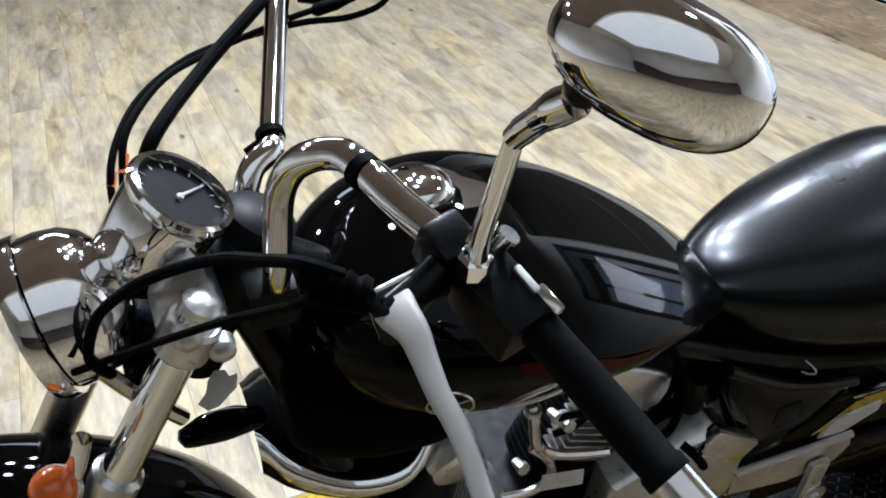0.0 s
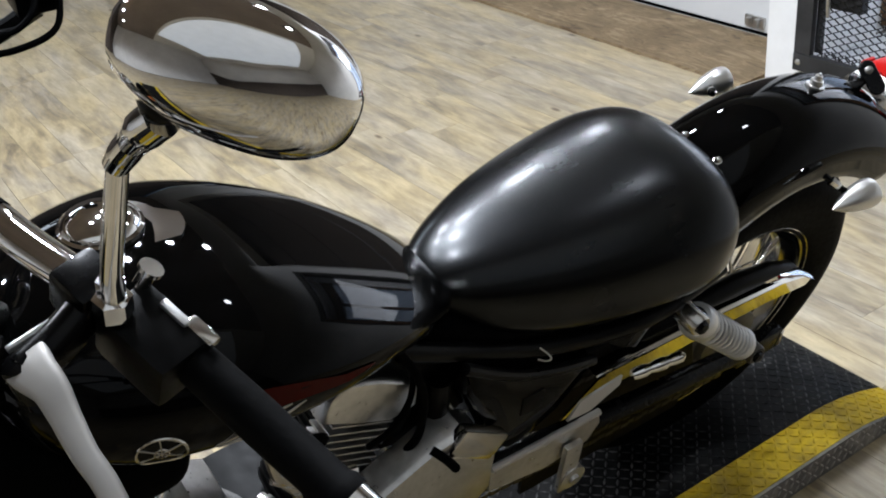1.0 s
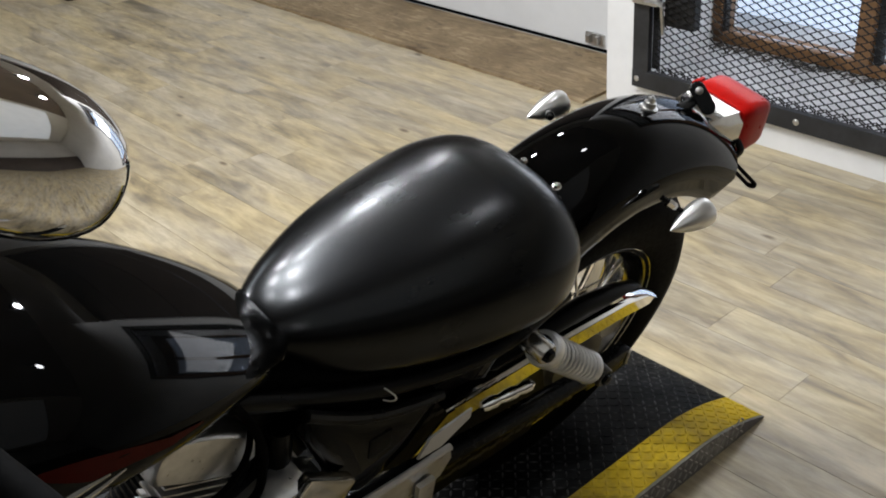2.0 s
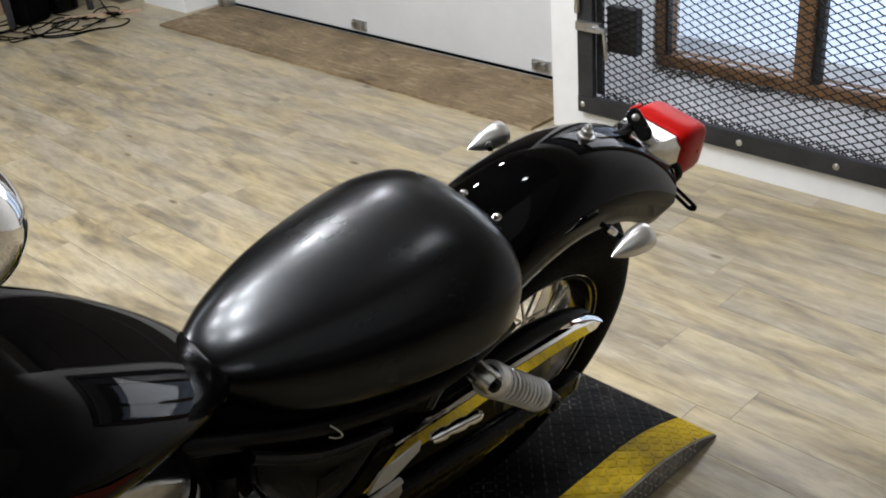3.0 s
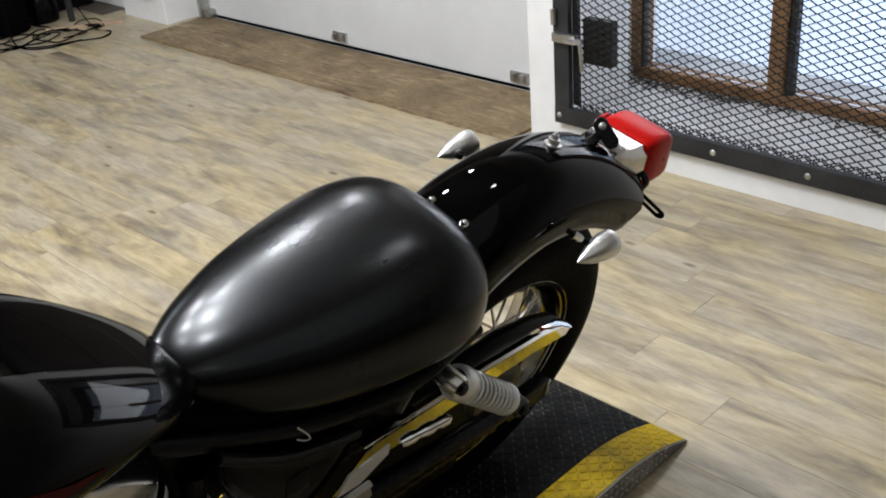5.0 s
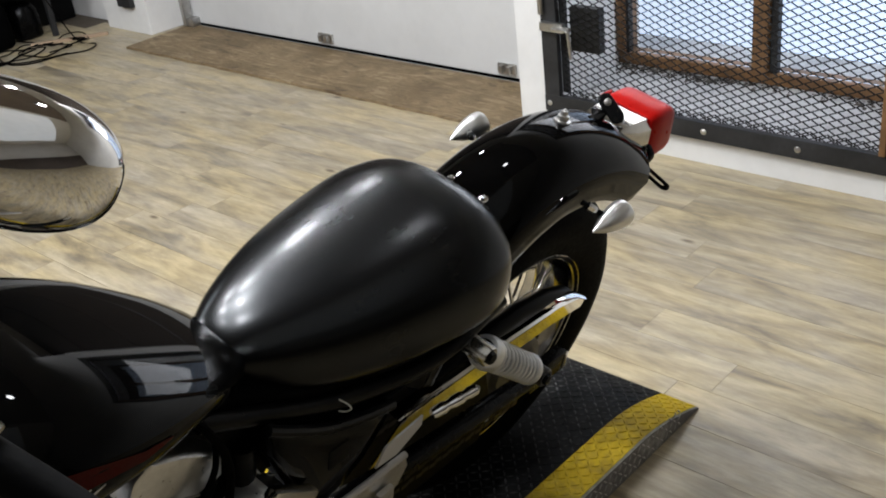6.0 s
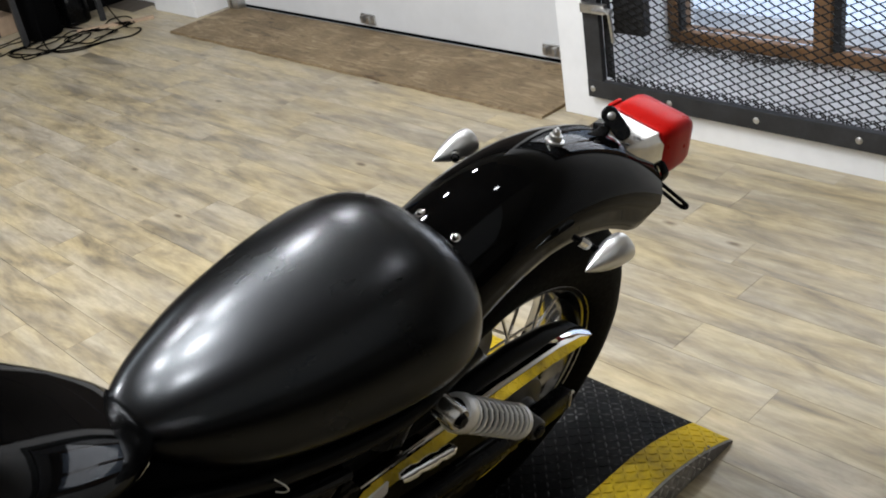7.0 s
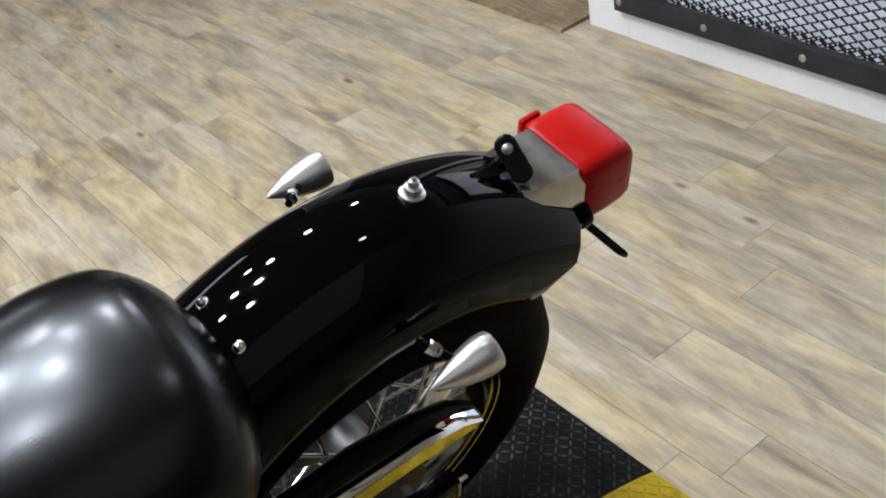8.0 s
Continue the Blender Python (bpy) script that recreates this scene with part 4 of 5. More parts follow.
rows_ = [[tp.verts.new((x, y, z + dz)) for y, dz in ((-0.104, 0.0), (-0.0995, 0.0025), (-0.080, 0.003), (-0.080, 0.001), (-0.101, 0.0))] for x, z in gtop]
for a, b in zip(rows_, rows_[1:]):
    for i in range(5):
        tp.faces.new((a[i], a[(i + 1) % 5], b[(i + 1) % 5], b[i]))
part("guard_top", tp, CHROME, guard, "polished top lip")
part("front_step", extrude_outline([(-0.405, 0.474), (-0.392, 0.474), (-0.42, 0.418), (-0.445, 0.405), (-0.455, 0.405)], 0.003, Matrix.Translation((0, -0.002, 0)) @ TILT_IN), CHROME, guard, "stepped front end")
# pale lever colour on the rail stands in for a white reflection on polished metal
part("lower_rail", extrude_outline([(-0.476, 0.452), (-0.450, 0.472), (-0.374, 0.478), (-0.380, 0.466), (-0.436, 0.450)], 0.004, Matrix.Translation((0, -0.126, 0.46)) @ Matrix.Rotation(radians(-20), 4, "X") @ Matrix.Translation((0, 0, -0.46)) @ Matrix.Rotation(radians(90), 4, "X")), LEVER, guard, "front rail, its white reflection put into a pale colour")
part("inner_guard", put_loft(bmesh.new(), [[Vector((x, -0.072 + r * math.cos(a), z + r * math.sin(a))) for a in (2 * math.pi * k / 14 for k in range(14))] for x, z, r in
     ((-0.34, 0.466, 0.013), (-0.20, 0.470, 0.016), (-0.10, 0.474, 0.017), (-0.02, 0.460, 0.017), (0.04, 0.436, 0.016), (0.075, 0.405, 0.013), (0.088, 0.382, 0.006))]), PLASTIC, bike, "black plastic inner chain guard")


part("inner_panel", extrude_outline([(-0.46, 0.46), (-0.22, 0.462), (-0.185, 0.41), (-0.13, 0.34), (-0.10, 0.24), (-0.12, 0.17), (-0.46, 0.17)], 0.006, Matrix.Translation((0, -0.052, 0)) @ Matrix.Rotation(radians(90), 4, "X")), ENGINE, bike, "black inner splash panel")

# rear shocks
def shock(y, parent):
    s = new("shock_absorber")
    s.parent = parent
    tagged(s, "silver coil-over shock absorber")
    a, b = Vector((-0.300, y, 0.578)), Vector((-0.132, y, 0.420))
    d = (b - a)
    L = d.length
    part("damper", lathe(a, d, [(0.0, 0.010), (0.012, 0.019), (0.05, 0.019), (0.055, 0.012), (L - 0.02, 0.012), (L, 0.008)], 18), SATIN, s, "black damper body")
    part("cover", lathe(a, d, [(0.010, 0.014), (0.015, 0.024), (0.019, 0.026), (0.032, 0.0265), (0.036, 0.024)], 28), SPRING, s, "silver upper spring cover")
    x, yy, z = axis_frame(d)
    turns, pts = 10, []
    for k in range(turns * 14 + 1):
        t = k / (turns * 14)
        an = 2 * math.pi * turns * t
        pts.append(a + z * (0.038 + (L - 0.038 - 0.040) * t) + (x * math.cos(an) + yy * math.sin(an)) * 0.0228)
    part("inner_sleeve", lathe(a + z * 0.03, d, [(0, 0.013), (0, 0.0165), (L - 0.07, 0.0165), (L - 0.07, 0.012)], 20), SATIN, s, "black inner sleeve")
    part("spring", tube(pts, 0.0029, 8, 1), SPRING, s, "silver coil spring")
    part("lower_seat", lathe(a + z * (L - 0.044), d, [(0, 0.024), (0.006, 0.026), (0.012, 0.024), (0.02, 0.013)], 24), SPRING, s, "spring seat")
    for p, nm in ((a, "top_eye"), (b, "bottom_eye")):
        part(nm, lathe(p + Vector((0, 0.022, 0)), (0, -1, 0), [(0, 0.012), (0, 0.0165), (0.040, 0.0165), (0.043, 0.0145), (0.042, 0.010)], 24), CHROME_WORN if nm == "top_eye" else OILY, s, "metal eye")
        part("eye_bolt", lathe(p + Vector((0, 0.024, 0)), (0, -1, 0), [(0, 0.010), (0.044, 0.010), (0.050, 0.009), (0.052, 0.003)], 6), SATIN, s, "black bolt head")
    return s


shock(-0.148, bike)
shock(0.148, bike)
peg_a, peg_b = Vector((-0.350, -0.116, 0.456)), Vector((-0.268, -0.138, 0.474))
peg = put_lathe(bmesh.new(), peg_a, peg_b - peg_a, [(0, 0.002), (0.003, 0.0075), (0.010, 0.0095), (0.022, 0.0100), (0.030, 0.0075), (0.040, 0.0095), (0.052, 0.0100), (0.060, 0.0075), (0.068, 0.0095), (0.080, 0.0085), (0.086, 0.003)], 16)
part("peg_mount", peg, CHROME, bike, "folded chrome passenger peg")

# main frame
fr = bmesh.new()
put_tube(fr, [(-1.17, 0, 0.93), (-1.0, 0, 0.80), (-0.80, 0, 0.70), (-0.62, 0, 0.64)], 0.021, 12, 5)
put_tube(fr, [(-1.18, 0, 0.86), (-1.13, -0.05, 0.70), (-1.05, -0.10, 0.45), (-0.95, -0.11, 0.26), (-0.75, -0.11, 0.22)], 0.017, 12, 5)
put_tube(fr, [(-1.18, 0, 0.86), (-1.13, 0.05, 0.70), (-1.05, 0.10, 0.45), (-0.95, 0.11, 0.26), (-0.75, 0.11, 0.22)], 0.017, 12, 5)
for s in (-1, 1):
    put_tube(fr, [(-0.72, s * 0.075, 0.685), (-0.62, s * 0.088, 0.640), (-0.50, s * 0.105, 0.600), (-0.36, s * 0.125, 0.590), (-0.22, s * 0.115, 0.605)], 0.0125, 12, 6)
    put_tube(fr, [(-0.66, s * 0.075, 0.60), (-0.67, s * 0.09, 0.45), (-0.66, s * 0.09, 0.30), (-0.72, s * 0.10, 0.23)], 0.016, 12, 5)
part("frame", fr, FRAMEP, bike, "black tubular steel frame", angle=60)
part("steering_head", lathe((-1.235, 0, 0.80), (0.50, 0, 0.87), [(0, 0.03), (0, 0.034), (0.02, 0.034), (0.025, 0.029), (0.15, 0.029), (0.155, 0.034), (0.18, 0.034), (0.184, 0.028), (0.188, 0.012)], 24), ENGINE, bike, "black steering head")


def cable_tie(p, size, parent=bike):
    x, y, z = p
    return part("cable_tie", tube([(x - size * 0.4, y + 0.006, z + size * 0.55), (x - size * 0.1, y - 0.006, z + size * 0.35), (x, y - 0.010, z), (x - size * 0.15, y - 0.004, z - size * 0.5), (x - size * 0.5, y + 0.004, z - size * 0.6)], 0.0012, 6, 4), IVORY, parent, "white cable tie end")


cable_tie((-0.530, -0.118, 0.612), 0.016)
part("cable_tie", tube([(-0.648, -0.075, 0.560), (-0.640, -0.088, 0.540), (-0.618, -0.090, 0.530), (-0.600, -0.085, 0.536)], 0.0017, 6, 4), IVORY, bike, "white cable tie end")

# side cover under the seat
so = [(-0.650, 0.645), (-0.60, 0.610), (-0.55, 0.578), (-0.49, 0.552), (-0.425, 0.528), (-0.437, 0.505), (-0.475, 0.462), (-0.52, 0.435), (-0.560, 0.425), (-0.590, 0.450), (-0.62, 0.53), (-0.648, 0.60)]
sc = bmesh.new()
cxm, czm = sum(p[0] for p in so) / len(so), sum(p[1] for p in so) / len(so)
rings = [[Vector((cxm + (x - cxm) * f, -y, czm + (z - czm) * f)) for x, z in so] for f, y in ((1.0, 0.060), (1.0, 0.092), (0.97, 0.104), (0.90, 0.112), (0.6, 0.117), (0.2, 0.118))]
put_loft(sc, rings)
side_cover = part("side_cover", sc, GLOSS, bike, "gloss black triangular side cover", angle=40)
part("label_patch", box((-0.555, -0.1195, 0.505), (-0.520, -0.1165, 0.540), 0.001), PLASTIC, side_cover, "small dark patch")
part("cover_trim", tube([(-0.648, -0.108, 0.645), (-0.60, -0.112, 0.611), (-0.55, -0.113, 0.580), (-0.49, -0.112, 0.554), (-0.428, -0.108, 0.530)], 0.008, 10, 5), FRAMEP, side_cover, "rolled upper edge")

# engine: two finned cylinders in a V, crankcase, covers
eng = new("engine")
eng.parent = bike
tagged(eng, "air-cooled V-twin engine with polished covers")


def cylinder(base, axis, n, parent, fin_mat, rad, square):
    x = Vector((0, 1, 0))
    z = Vector(axis).normalized()
    y = z.cross(x)
    cyl = bmesh.new()
    put_lathe(cyl, base, axis, [(0, 0.046), (n * 0.011 + 0.01, 0.046)], 24)
    body_ = part("cylinder", cyl, ENGINE, parent, "black cylinder barrel")
    for k in range(n):
        c = Vector(base) + z * (0.010 + k * 0.011)
        sx, sy = rad + 0.004 * math.sin(k * 0.5), rad
        out = [(sx * math.copysign(abs(math.cos(a)) ** square, math.cos(a)), sy * math.copysign(abs(math.sin(a)) ** square, math.sin(a))) for a in (2 * math.pi * i / 28 for i in range(28))]
        mm = Matrix((( x.x, y.x, z.x, c.x), (x.y, y.y, z.y, c.y), (x.z, y.z, z.z, c.z), (0, 0, 0, 1)))
        part("fin", extrude_outline(out, 0.0032, mm), fin_mat, parent, "")
    head = []
    for h, s in ((0.0, 0.9), (0.006, 1.0), (0.035, 1.0), (0.05, 0.92), (0.056, 0.7)):
        c = Vector(base) + z * (n * 0.011 + 0.012 + h)
        head.append([c + x * (0.066 * s * math.copysign(abs(math.cos(a)) ** 0.5, math.cos(a))) + y * (0.062 * s * math.copysign(abs(math.sin(a)) ** 0.5, math.sin(a))) for a in (2 * math.pi * i / 32 for i in range(32))])
    part("cylinder_head", put_loft(bmesh.new(), head), ENGINE, parent, "black cylinder head cover")


cylinder((-0.945, -0.010, 0.37), (-0.50, -0.12, 0.86), 15, eng, FIN, 0.074, 0.85)
cylinder((-0.82, 0.0, 0.40), (0.42, -0.06, 0.90), 13, eng, ENGINE, 0.050, 0.6)
crank = put_loft(bmesh.new(), [[Vector((-0.82 + sx * math.copysign(abs(math.cos(a)) ** 0.6, math.cos(a)), y, 0.30 + sz * math.copysign(abs(math.sin(a)) ** 0.6, math.sin(a)))) for a in (2 * math.pi * i / 36 for i in range(36))] for y, sx, sz in ((-0.125, 0.10, 0.07), (-0.11, 0.16, 0.10), (0.11, 0.16, 0.10), (0.125, 0.10, 0.07))])
part("crankcase", crank, ENGINE, eng, "black cast crankcase")
part("crank_cover", lathe((-0.86, -0.105, 0.30), (0, -1, 0), [(0, 0.098), (0.02, 0.098), (0.035, 0.09), (0.045, 0.06), (0.05, 0.02)], 36), CHROME_WORN, eng, "polished round crank cover")
part("sprocket_cover", put_loft(bmesh.new(), [[Vector((-0.665 + (x + 0.665) * f, y, 0.43 + (z - 0.43) * f)) for x, z in ((-0.79, 0.50), (-0.70, 0.545), (-0.655, 0.555), (-0.625, 0.53), (-0.598, 0.47), (-0.60, 0.40), (-0.66, 0.33), (-0.76, 0.33), (-0.80, 0.40))] for f, y in ((1.0, -0.085), (1.0, -0.122), (0.96, -0.130), (0.80, -0.134))]), ALU, eng, "brushed cast sprocket cover")
part("cover_band", put_box(bmesh.new(), (-0.045, -0.010, -0.022), (0.045, 0.010, 0.022), 0.006, pose(-0.635, -0.128, 0.52, 0, 38, 0)), CHROME_WORN, eng, "polished cover band")
part("swing_plate", extrude_outline([(-0.602, 0.435), (-0.415, 0.432), (-0.408, 0.405), (-0.425, 0.375), (-0.50, 0.365), (-0.60, 0.385)], 0.006, Matrix.Translation((0, -0.127, 0)) @ Matrix.Rotation(radians(90), 4, "X")), ALU, eng, "brushed pivot plate")
# the lip's bright reflection is likewise put into its pale colour
part("plate_lip", tube([(-0.602, -0.130, 0.437), (-0.50, -0.131, 0.436), (-0.415, -0.130, 0.434)], 0.0055, 8, 3), LEVER, eng, "rolled upper lip, its white reflection put into a pale colour")
tab = put_box(bmesh.new(), (-0.475, -0.142, 0.295), (-0.445, -0.132, 0.40), 0.003, pose(0, 0, 0))
put_lathe(tab, (-0.452, -0.132, 0.320), (0, -1, 0), [(0, 0.022), (0.012, 0.022), (0.013, 0.009), (0.018, 0.008)], 16)
part("kick_bracket", tab, ALU, eng, "cast bracket with bolt hole")

# air filter cover between the cylinders
air = put_loft(bmesh.new(), [[Vector((-0.760 + (x + 0.760) * f, y, 0.638 + (z - 0.638) * f)) for x, z in ((-0.828, 0.640), (-0.815, 0.672), (-0.793, 0.688), (-0.75, 0.668), (-0.717, 0.646), (-0.698, 0.625), (-0.699, 0.592), (-0.735, 0.586), (-0.785, 0.612))] for f, y in ((1, -0.02), (1, -0.080), (0.97, -0.087), (0.90, -0.090))])
part("air_filter_cover", air, ALU, bike, "pale aluminium air filter cover", angle=40)
for k in range(9):
    part("cooling_fin", put_box(bmesh.new(), (-0.040, -0.084, -0.0016), (0.052, -0.045, 0.0016), 0.001, pose(-0.776 - 0.0045 * k, 0, 0.600 - 0.0108 * k, 0, 27, 0)), FIN, eng, "")

# hoses and wires on the left of the engine
part("breather_hose", tube([(-0.742, -0.09, 0.727), (-0.718, -0.105, 0.679), (-0.705, -0.108, 0.631), (-0.705, -0.108, 0.589), (-0.711, -0.105, 0.549), (-0.735, -0.09, 0.50)], 0.0055, 10, 6), RUBBER, bike, "black rubber breather hose")
part("spark_lead", tube([(-0.705, -0.085, 0.650), (-0.722, -0.103, 0.628), (-0.748, -0.106, 0.596), (-0.775, -0.10, 0.575)], 0.004, 8, 6), RUBBER, bike, "black ignition lead")
part("clutch_arm", tube([(-0.700, -0.125, 0.545), (-0.688, -0.140, 0.535), (-0.676, -0.146, 0.515)], 0.006, 8, 4), RUBBER, bike, "black rubber boot")
part("carburettor", put_loft(bmesh.new(), body_rings((-0.755, -0.745, -0.70, -0.64, -0.60, -0.59), (0.66, 0.70, 0.705, 0.69, 0.66, 0.64), (0.58, 0.58, 0.58, 0.57, 0.56, 0.56), (0.50, 0.46, 0.44, 0.44, 0.46, 0.50), (0.03, 0.06, 0.065, 0.065, 0.06, 0.03), count=20)), ENGINE, eng, "black carburettor body")
part("choke_pipe", tube([(-0.905, -0.105, 0.695), (-0.903, -0.110, 0.675), (-0.899, -0.112, 0.640), (-0.892, -0.113, 0.618), (-0.870, -0.112, 0.594), (-0.835, -0.110, 0.574), (-0.795, -0.105, 0.552)], 0.0068, 10, 5), CHROME_WORN, bike, "bent chrome pipe")
part("pipe_flange", lathe((-0.904, -0.107, 0.690), (0.02, -0.05, -1), [(0, 0.0095), (0.008, 0.0095), (0.010, 0.0075)], 14), ALU, bike, "cast pipe flange")
part("intake_pipe", tube([(-0.899, -0.105, 0.612), (-0.884, -0.112, 0.598), (-0.873, -0.114, 0.570), (-0.877, -0.112, 0.540), (-0.897, -0.108, 0.524), (-0.925, -0.10, 0.515)], 0.0055, 10, 5), CHROME_WORN, bike, "thin bent chrome pipe")
rocker = put_loft(bmesh.new(), [[Vector((-0.965 + x * f, y, 0.585 + z * f)) for x, z in ((-0.050, 0.012), (-0.018, 0.036), (0.018, 0.012), (0.024, -0.010), (-0.010, -0.024), (-0.046, -0.012))] for f, y in ((1.0, -0.03), (1.0, -0.084), (0.94, -0.091), (0.8, -0.093))])
part("rocker_cover", rocker, ALU, eng, "polished rocker cover", angle=40)
part("rocker_bolt", lathe((-0.962, -0.092, 0.588), (0, -1, 0), [(0, 0.007), (0.006, 0.007), (0.008, 0.004)], 8), STEEL, eng, "hexagon bolt")
for x, z in ((-0.868, 0.640), (-0.852, 0.618), (-0.905, 0.560)):
    part("fuel_fitting", lathe((x, -0.085, z), (0.2, -1, 0.3), [(0, 0.006), (0.010, 0.006), (0.011, 0.0085), (0.018, 0.0085), (0.020, 0.004)], 8), STEEL, bike, "small bright hose fitting")
part("fuel_hose", tube([(-0.868, -0.10, 0.645), (-0.845, -0.105, 0.650), (-0.830, -0.10, 0.632), (-0.842, -0.095, 0.610), (-0.862, -0.09, 0.600)], 0.0045, 8, 5), RUBBER, bike, "black fuel hose")
lab = new("warning_label")
lab.parent = bike
tagged(lab, "pale printed label strip")
M_LAB = pose(-0.866, -0.130, 0.566, 62, 16, 0) @ Matrix.Scale(0.68, 4)
part("strip", box((-0.042, -0.014, -0.001), (0.042, 0.014, 0.001), 0.001, M_LAB), LABELW, lab)
for k in range(7):
    part("printed_bar", box((-0.030 + 0.0085 * k, -0.005, 0.001), (-0.025 + 0.0085 * k, 0.005, 0.0016), 0, M_LAB), STEEL, lab, "grey printed bar", False)

# front of the engine
part("horn_bracket", put_loft(bmesh.new(), body_rings((-1.19, -1.16, -1.10, -1.04, -1.0), (0.70, 0.68, 0.645, 0.64, 0.66), (0.66, 0.65, 0.625, 0.62, 0.63), (0.61, 0.60, 0.58, 0.58, 0.59), (0.05, 0.08, 0.10, 0.10, 0.07), count=20)), CHROME, bike, "polished engine side guard")
part("ignition_box", put_loft(bmesh.new(), body_rings((-1.16, -1.15, -1.08, -1.0, -0.97), (0.77, 0.80, 0.80, 0.75, 0.73), (0.74, 0.73, 0.72, 0.70, 0.70), (0.69, 0.66, 0.65, 0.66, 0.68), (0.03, 0.08, 0.11, 0.11, 0.08), count=24)), RUBBER, bike, "black cover under the tank")

# side stand
part("side_stand", put_tube(bmesh.new(), [(-0.78, -0.13, 0.20), (-0.74, -0.21, 0.10), (-0.70, -0.285, -0.052)], [0.013, 0.012, 0.011], 10, 5), SATIN, bike, "black side stand, down")
# ---- fork, headlight, speedometer, handlebar ----
FD = Vector((-0.327, 0, -0.592)).normalized()
for s in (-1, 1):
    leg = new("fork_leg")
    leg.parent = bike
    tagged(leg, "chrome telescopic fork leg")
    top = Vector((-1.222, s * 0.085, 0.945))
    part("tube", lathe(top, FD, [(0, 0.018), (0.24, 0.018)], 24), CHROME, leg, "chrome fork tube")
    part("slider", lathe(top + FD * 0.205, FD, [(0, 0.019), (0.005, 0.0245), (0.024, 0.0245), (0.030, 0.0225), (0.46, 0.0225), (0.50, 0.017)], 24), ALU, leg, "satin aluminium slider")
    part("cap", lathe(top, -FD, [(0, 0.018), (0.010, 0.018), (0.014, 0.012), (0.017, 0.004)], 20), ALU, leg, "cast fork cap")
for z0, nm in ((0.03, "upper_clamp"), (0.105, "lower_clamp")):
    c = Vector((-1.222, 0, 0.945)) + FD * z0
    bm = bmesh.new()
    put_box(bm, (-0.022, -0.085 if nm == "upper_clamp" else -0.066, -0.012), (0.040, 0.085, 0.012), 0.008, Matrix.Translation(c) @ Matrix.Rotation(radians(-29), 4, "Y"))
    for s in (-1, 1) if nm == "upper_clamp" else (1,):
        put_lathe(bm, c + Vector((0, s * 0.085, 0)) - FD * 0.02, FD, [(0, 0.022), (0.004, 0.025), (0.034, 0.025), (0.038, 0.022)], 22)
    part(nm, bm, ALU if nm == "upper_clamp" else SATIN, bike, "cast fork clamp")
for dx, dz in ((0.0, 0.0), (0.026, -0.024)):
    part("clamp_bolt", lathe((-1.236 + dx, -0.092, 0.934 + dz), (-0.1, -1, 0.1), [(0, 0.012), (0.014, 0.012), (0.018, 0.009), (0.020, 0.003)], 14), ALU_DULL, bike, "cast clamp bolt")

# headlight
HC, HA = Vector((-1.316, -0.008, 0.914)), Vector((-0.93, -0.02, -0.20)).normalized()
hl = new("headlight")
hl.parent = bike
tagged(hl, "round chrome headlight")
part("bucket", lathe(HC - HA * 0.045, HA, [(0, 0.004), (0.003, 0.025), (0.009, 0.043), (0.020, 0.058), (0.035, 0.067), (0.054, 0.071), (0.068, 0.071), (0.069, 0.067)], 44), CHROME, hl, "chrome headlight bucket", angle=50)
part("trim_ring", lathe(HC + HA * 0.024, HA, [(0, 0.070), (0.002, 0.0755), (0.012, 0.0765), (0.020, 0.073), (0.022, 0.066)], 44), CHROME, hl, "chrome trim ring")
part("lens", lathe(HC + HA * 0.041, HA, [(0, 0.067), (0.006, 0.062), (0.012, 0.042), (0.015, 0.003)], 36), GLASS, hl, "clear glass lens")
part("reflector", lathe(HC + HA * 0.038, -HA, [(0, 0.065), (0.02, 0.053), (0.04, 0.026), (0.045, 0.005)], 32), CHROME, hl, "silver reflector")
hbk = put_tube(bmesh.new(), [(-1.255, -0.075, 0.80), (-1.285, -0.075, 0.845), (-1.315, -0.062, 0.885)], 0.008, 8, 4)
part("bracket", tube([(-1.255, 0.075, 0.80), (-1.285, 0.105, 0.845), (-1.315, 0.105, 0.885)], 0.008, 8, 4), CHROME_WORN, hl, "chrome headlight ear")
put_lathe(hbk, (-1.315, -0.050, 0.885), (0, -1, 0), [(0, 0.012), (0.014, 0.012), (0.018, 0.006)], 14)
part("bracket", hbk, CHROME_WORN, hl, "chrome headlight ear")

# speedometer
SC, SA = Vector((-1.214, 0.003, 0.994)), Vector((0.60, -0.09, 0.83)).normalized()
sp_ = new("speedometer")
sp_.parent = bike
tagged(sp_, "round chrome speedometer with a dark dial")
part("housing", lathe(SC, -SA, [(0, 0.044), (0.006, 0.0465), (0.030, 0.046), (0.070, 0.043), (0.092, 0.036), (0.104, 0.02), (0.106, 0.003)], 40), CHROME, sp_, "chrome cup", angle=50)
part("bezel", put_lathe(bmesh.new(), SC - SA * 0.004, SA, [(0, 0.0465), (0.004, 0.0495), (0.010, 0.050), (0.014, 0.0475), (0.0145, 0.0425), (0.008, 0.0415), (0, 0.0465)], 44, False), CHROME, sp_, "chrome bezel")
part("dial", lathe(SC, SA, [(-0.002, 0.043), (0.001, 0.0425)], 36), DIAL, sp_, "dark dial face")
sx_, sy_, sz_ = axis_frame(SA)
tk = bmesh.new()
for k in range(13):
    a = radians(-40 + 260 * k / 12)
    d = sx_ * math.cos(a) + sy_ * math.sin(a)
    put_tube(tk, [SC + SA * 0.002 + d * 0.034, SC + SA * 0.002 + d * 0.039], 0.0006, 5, 1)
part("scale_marks", tk, ALU_DULL, sp_, "pale scale marks")
